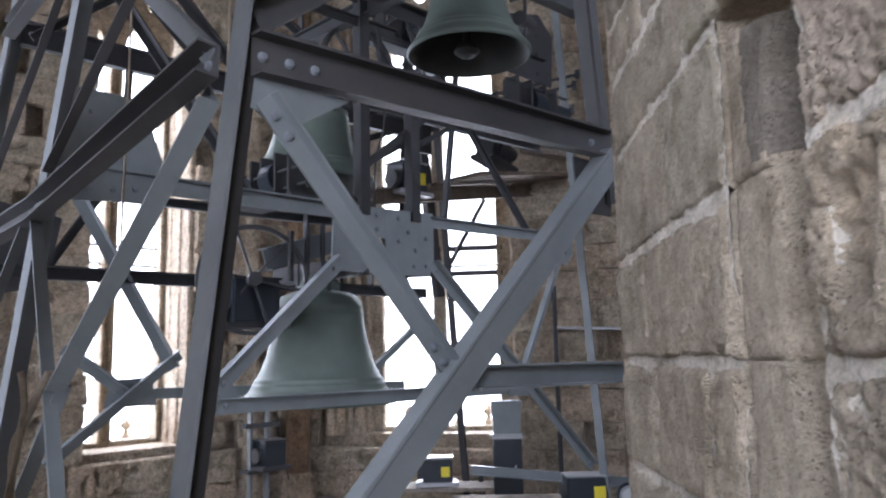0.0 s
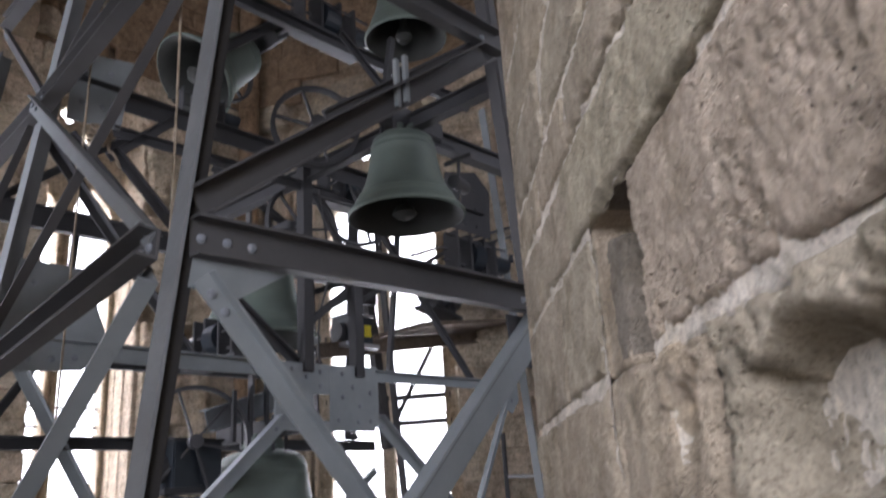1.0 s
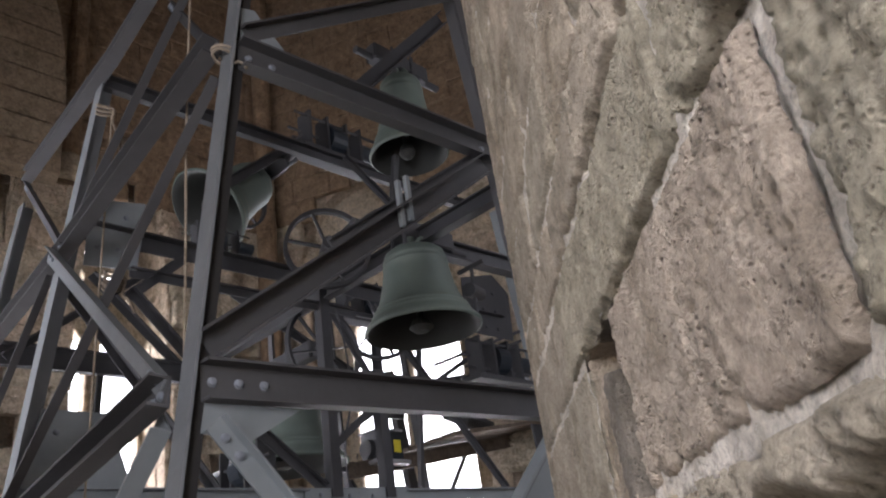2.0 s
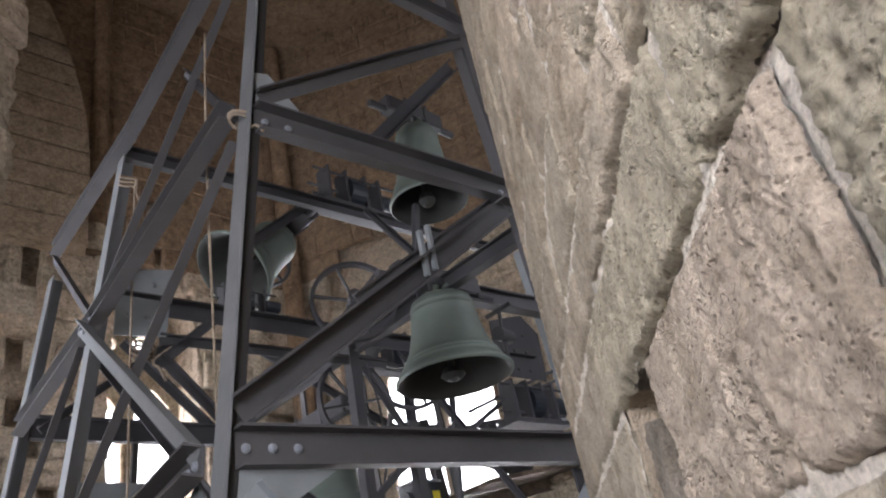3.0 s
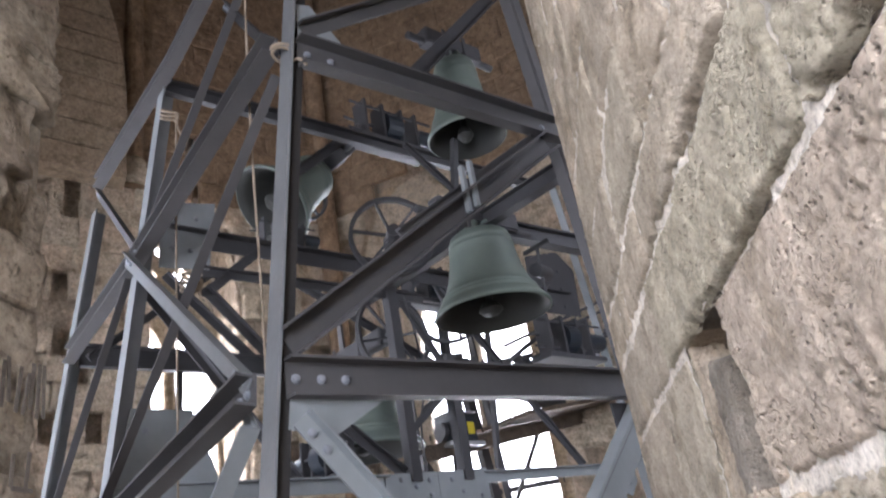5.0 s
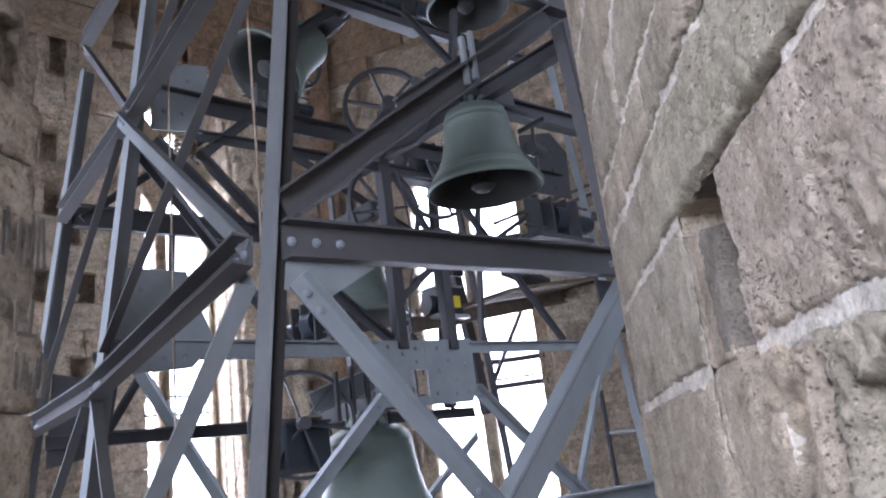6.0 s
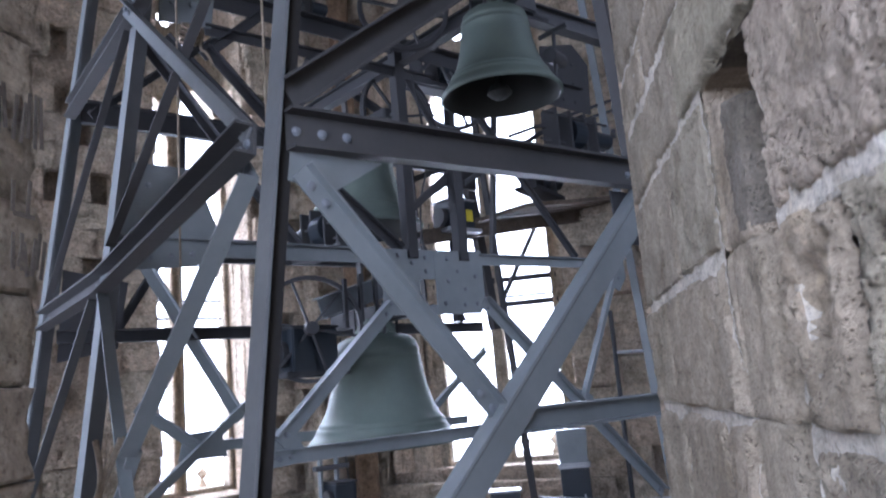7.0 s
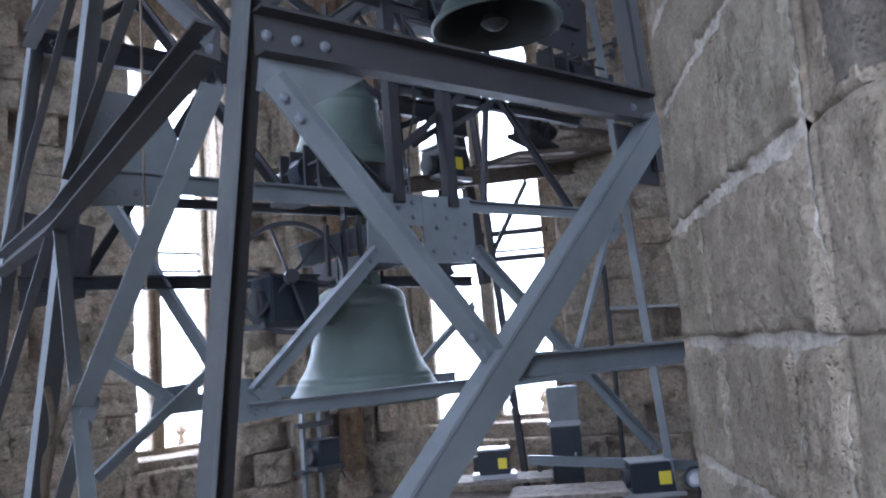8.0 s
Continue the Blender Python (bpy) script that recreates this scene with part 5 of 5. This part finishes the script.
stone_shaft("shaft", W(6.42, 8.86, 0), 0.16, -0.1, 12.9, VAULT, "brown vaulting shaft standing in the far corner")
stone_shaft("shaft", W(3.36, 8.95, 0), 0.13, 7.9, 12.9, VAULT, "brown vaulting shaft beside the window head")
stone_shaft("shaft", W(5.72, 8.92, 0), 0.10, -0.1, 7.4, STONE_FAR, "slender weathered wall shaft")
for k in range(5):
    q = (C1 + FAR_ALONG * 0.27).lerp(Vector((-2.06, 11.05, 0)), 0.12 + 0.17 * k)
    stone_shaft("shaft", q + Vector((0.03, 0, 0)), 0.045 + 0.02 * (k % 2), 0.7, 6.6, STONE_FAR, "slender moulded shaft in the window reveal")
for k in range(3):
    q = W(4.95, 9.15 + 0.25 * k, 0)
    stone_shaft("shaft", q, 0.05, 0.7, 6.6, STONE_FAR, "slender moulded shaft in the window reveal")
for k in range(4):
    q = (C1 + FAR_ALONG * 3.05 - FAR_IN * (0.1 + 0.22 * k))
    stone_shaft("shaft", q, 0.045, 0.7, 6.6, STONE_FAR, "slender moulded shaft in the window reveal")


def finial(place, h, label):
    ob = thing("finial", place, label, "finial", "parapet finials")
    bm = bmesh.new()
    lathe(bm, [(0, 0), (0.07, 0), (0.07, 0.3 * h), (0.045, 0.34 * h), (0.03, 0.5 * h), (0.075, 0.62 * h), (0.085, 0.72 * h), (0.04, 0.85 * h), (0.02, 0.95 * h), (0, h)], Matrix.Translation(place), 10)
    part("body", bm, STONE_FAR, ob, "", True)
    bm = bmesh.new()
    box(bm, (-0.13, -0.13, -0.1), (0.13, 0.13, 0.02), Matrix.Translation(place), 0.01)
    part("plinth", bm, STONE_FAR, ob)
    return ob


ledge = bmesh.new()
prism(ledge, rect(0.5, 0.5), W(2.6, 10.6, 0.35), W(5.6, 10.6, 0.35), DV)
tagged(part("parapet", ledge, STONE_FAR, None), "weathered stone parapet ledge outside the window", "parapet", "", "structure")
ledge = bmesh.new()
prism(ledge, rect(0.5, 0.5), Vector((-2.9, 11.85, 0.35)), Vector((0.7, 11.85, 0.35)), Vector((0, 1, 0)))
tagged(part("parapet", ledge, STONE_FAR, None), "weathered stone parapet ledge outside the window", "parapet", "", "structure")
for u in (4.05, 4.42, 4.78):
    finial(W(u, 10.55, 0.68), 0.34, "small weathered stone finial on the parapet")
for x in (-1.75, -1.0, -0.55):
    finial(Vector((x, 11.8, 0.68)), 0.36, "small weathered stone finial on the parapet")

scrawl = thing("scrawl", Vector((-1.88, 2.45, 2.8)), "dark painted scrawl, plain strokes on the pier", "graffiti")
_s = random.Random(11)
for y0, y1, z0, z1, n in ((2.18, 2.56, 2.93, 3.17, 9), (2.33, 2.5, 2.62, 2.82, 2), (2.36, 2.55, 2.38, 2.58, 7)):
    for k in range(n):
        y = y0 + (y1 - y0) * (k + 0.5) / n
        a = Vector((-1.872 + (2.6 - y) * 0.035, y, z0 + _s.uniform(0, 0.05)))
        b = Vector((-1.872 + (2.6 - y) * 0.035, y + _s.uniform(-0.02, 0.03), z1 - _s.uniform(0, 0.06)))
        bar("stroke", scrawl, a, b, rect(0.004, 0.02), Vector((1, 0, 0)), FADED_INK)
b0 = Vector((-1.868, 2.38, 2.64))
bar("stroke", scrawl, b0, b0 + Vector((0, 0.12, 0.0)), rect(0.004, 0.02), Vector((1, 0, 0)), FADED_INK)

# cables along the frame and the walls
for k, pts in enumerate(([W(4.3, 4.7, 4.6), W(4.5, 4.75, 3.9), W(4.4, 4.9, 3.4), W(4.7, 5.2, 3.1)], [W(5.3, 6.5, 4.5), W(5.5, 6.6, 3.6), W(5.3, 6.7, 2.6), W(5.8, 7.0, 1.6)], [W(6.0, 8.7, 2.6), W(6.05, 8.6, 1.6), W(5.9, 8.7, 0.9), W(6.1, 8.6, 0.2)])):
    ob = rope("cable", pts, 0.01, "thin dark cable sagging along the steelwork", "cable")
    ob.data.materials.clear()
    ob.data.materials.append(STEEL_DARK)


# rope lashings on the frame
def lashing(place, axis, r, turns, tails, label):
    a = axis.orthogonal().normalized()
    b = axis.cross(a).normalized()
    pts = [place + axis * (0.03 * i / 8 - 0.05) + (a * math.cos(i * math.pi / 4) + b * math.sin(i * math.pi / 4)) * (r + 0.01 * math.sin(i * 1.7)) for i in range(8 * turns)]
    pts += [place + Vector((0.05, 0, -0.1)), place + Vector((0.09, 0.02, -tails * 0.5)), place + Vector((0.12, 0.03, -tails))]
    return rope("rope_lashing", pts, 0.009, label)


lashing(W(1.86, 2.52, 4.90), Vector((0.05, 0.05, 1)).normalized(), 0.06, 2, 0.12, "pale hemp rope lashed round the corner post")
lashing(W(1.95, 4.3, 5.62), Vector((0.5, -0.6, 0.7)).normalized(), 0.06, 3, 0.42, "pale hemp rope lashed round a brace with hanging tail")
lashing(W(1.84, 3.75, 3.98), Vector((0.5, -0.6, 0.7)).normalized(), 0.06, 4, 0.2, "pale hemp rope lashed round a brace")
rope("rope", [W(1.98, 4.25, 5.55), W(1.97, 4.27, 4.6), W(1.96, 4.26, 3.5), W(1.95, 4.28, 2.2)], 0.007, "thin pale hemp bell rope hanging straight")


# a tan vault arch springing from the upper corner of the tower
vault_arch = tagged(thing("vault_arch", W(2.3, 8.8, 7.6), "tan stone vault arch springing high in the corner", "vault"), kind="structure")
for i in range(11):
    t0, t1 = i / 11, (i + 1) / 11
    ends = []
    for k in (t0 + 0.004, t1 - 0.004):
        z = 7.7 + 4.1 * k
        outer = 2.25 + 0.9 * math.cos(max(0.0, k - 0.25) * 1.9) ** 0.8
        ends.append((outer, z))
    bm = bmesh.new()
    lo = [bm.verts.new(W(u, v, ends[0][1])) for u, v in ((1.75, 8.62), (ends[0][0], 8.62), (ends[0][0] + 0.06, 8.95), (1.75, 8.95))]
    hi = [bm.verts.new(W(u, v, ends[1][1])) for u, v in ((1.75, 8.62), (ends[1][0], 8.62), (ends[1][0] + 0.06, 8.95), (1.75, 8.95))]
    bm.faces.new(lo[::-1])
    bm.faces.new(hi)
    for q in range(4):
        bm.faces.new((lo[q], lo[(q + 1) % 4], hi[(q + 1) % 4], hi[q]))
    part("stone", bm, STONE_ARCH, vault_arch)
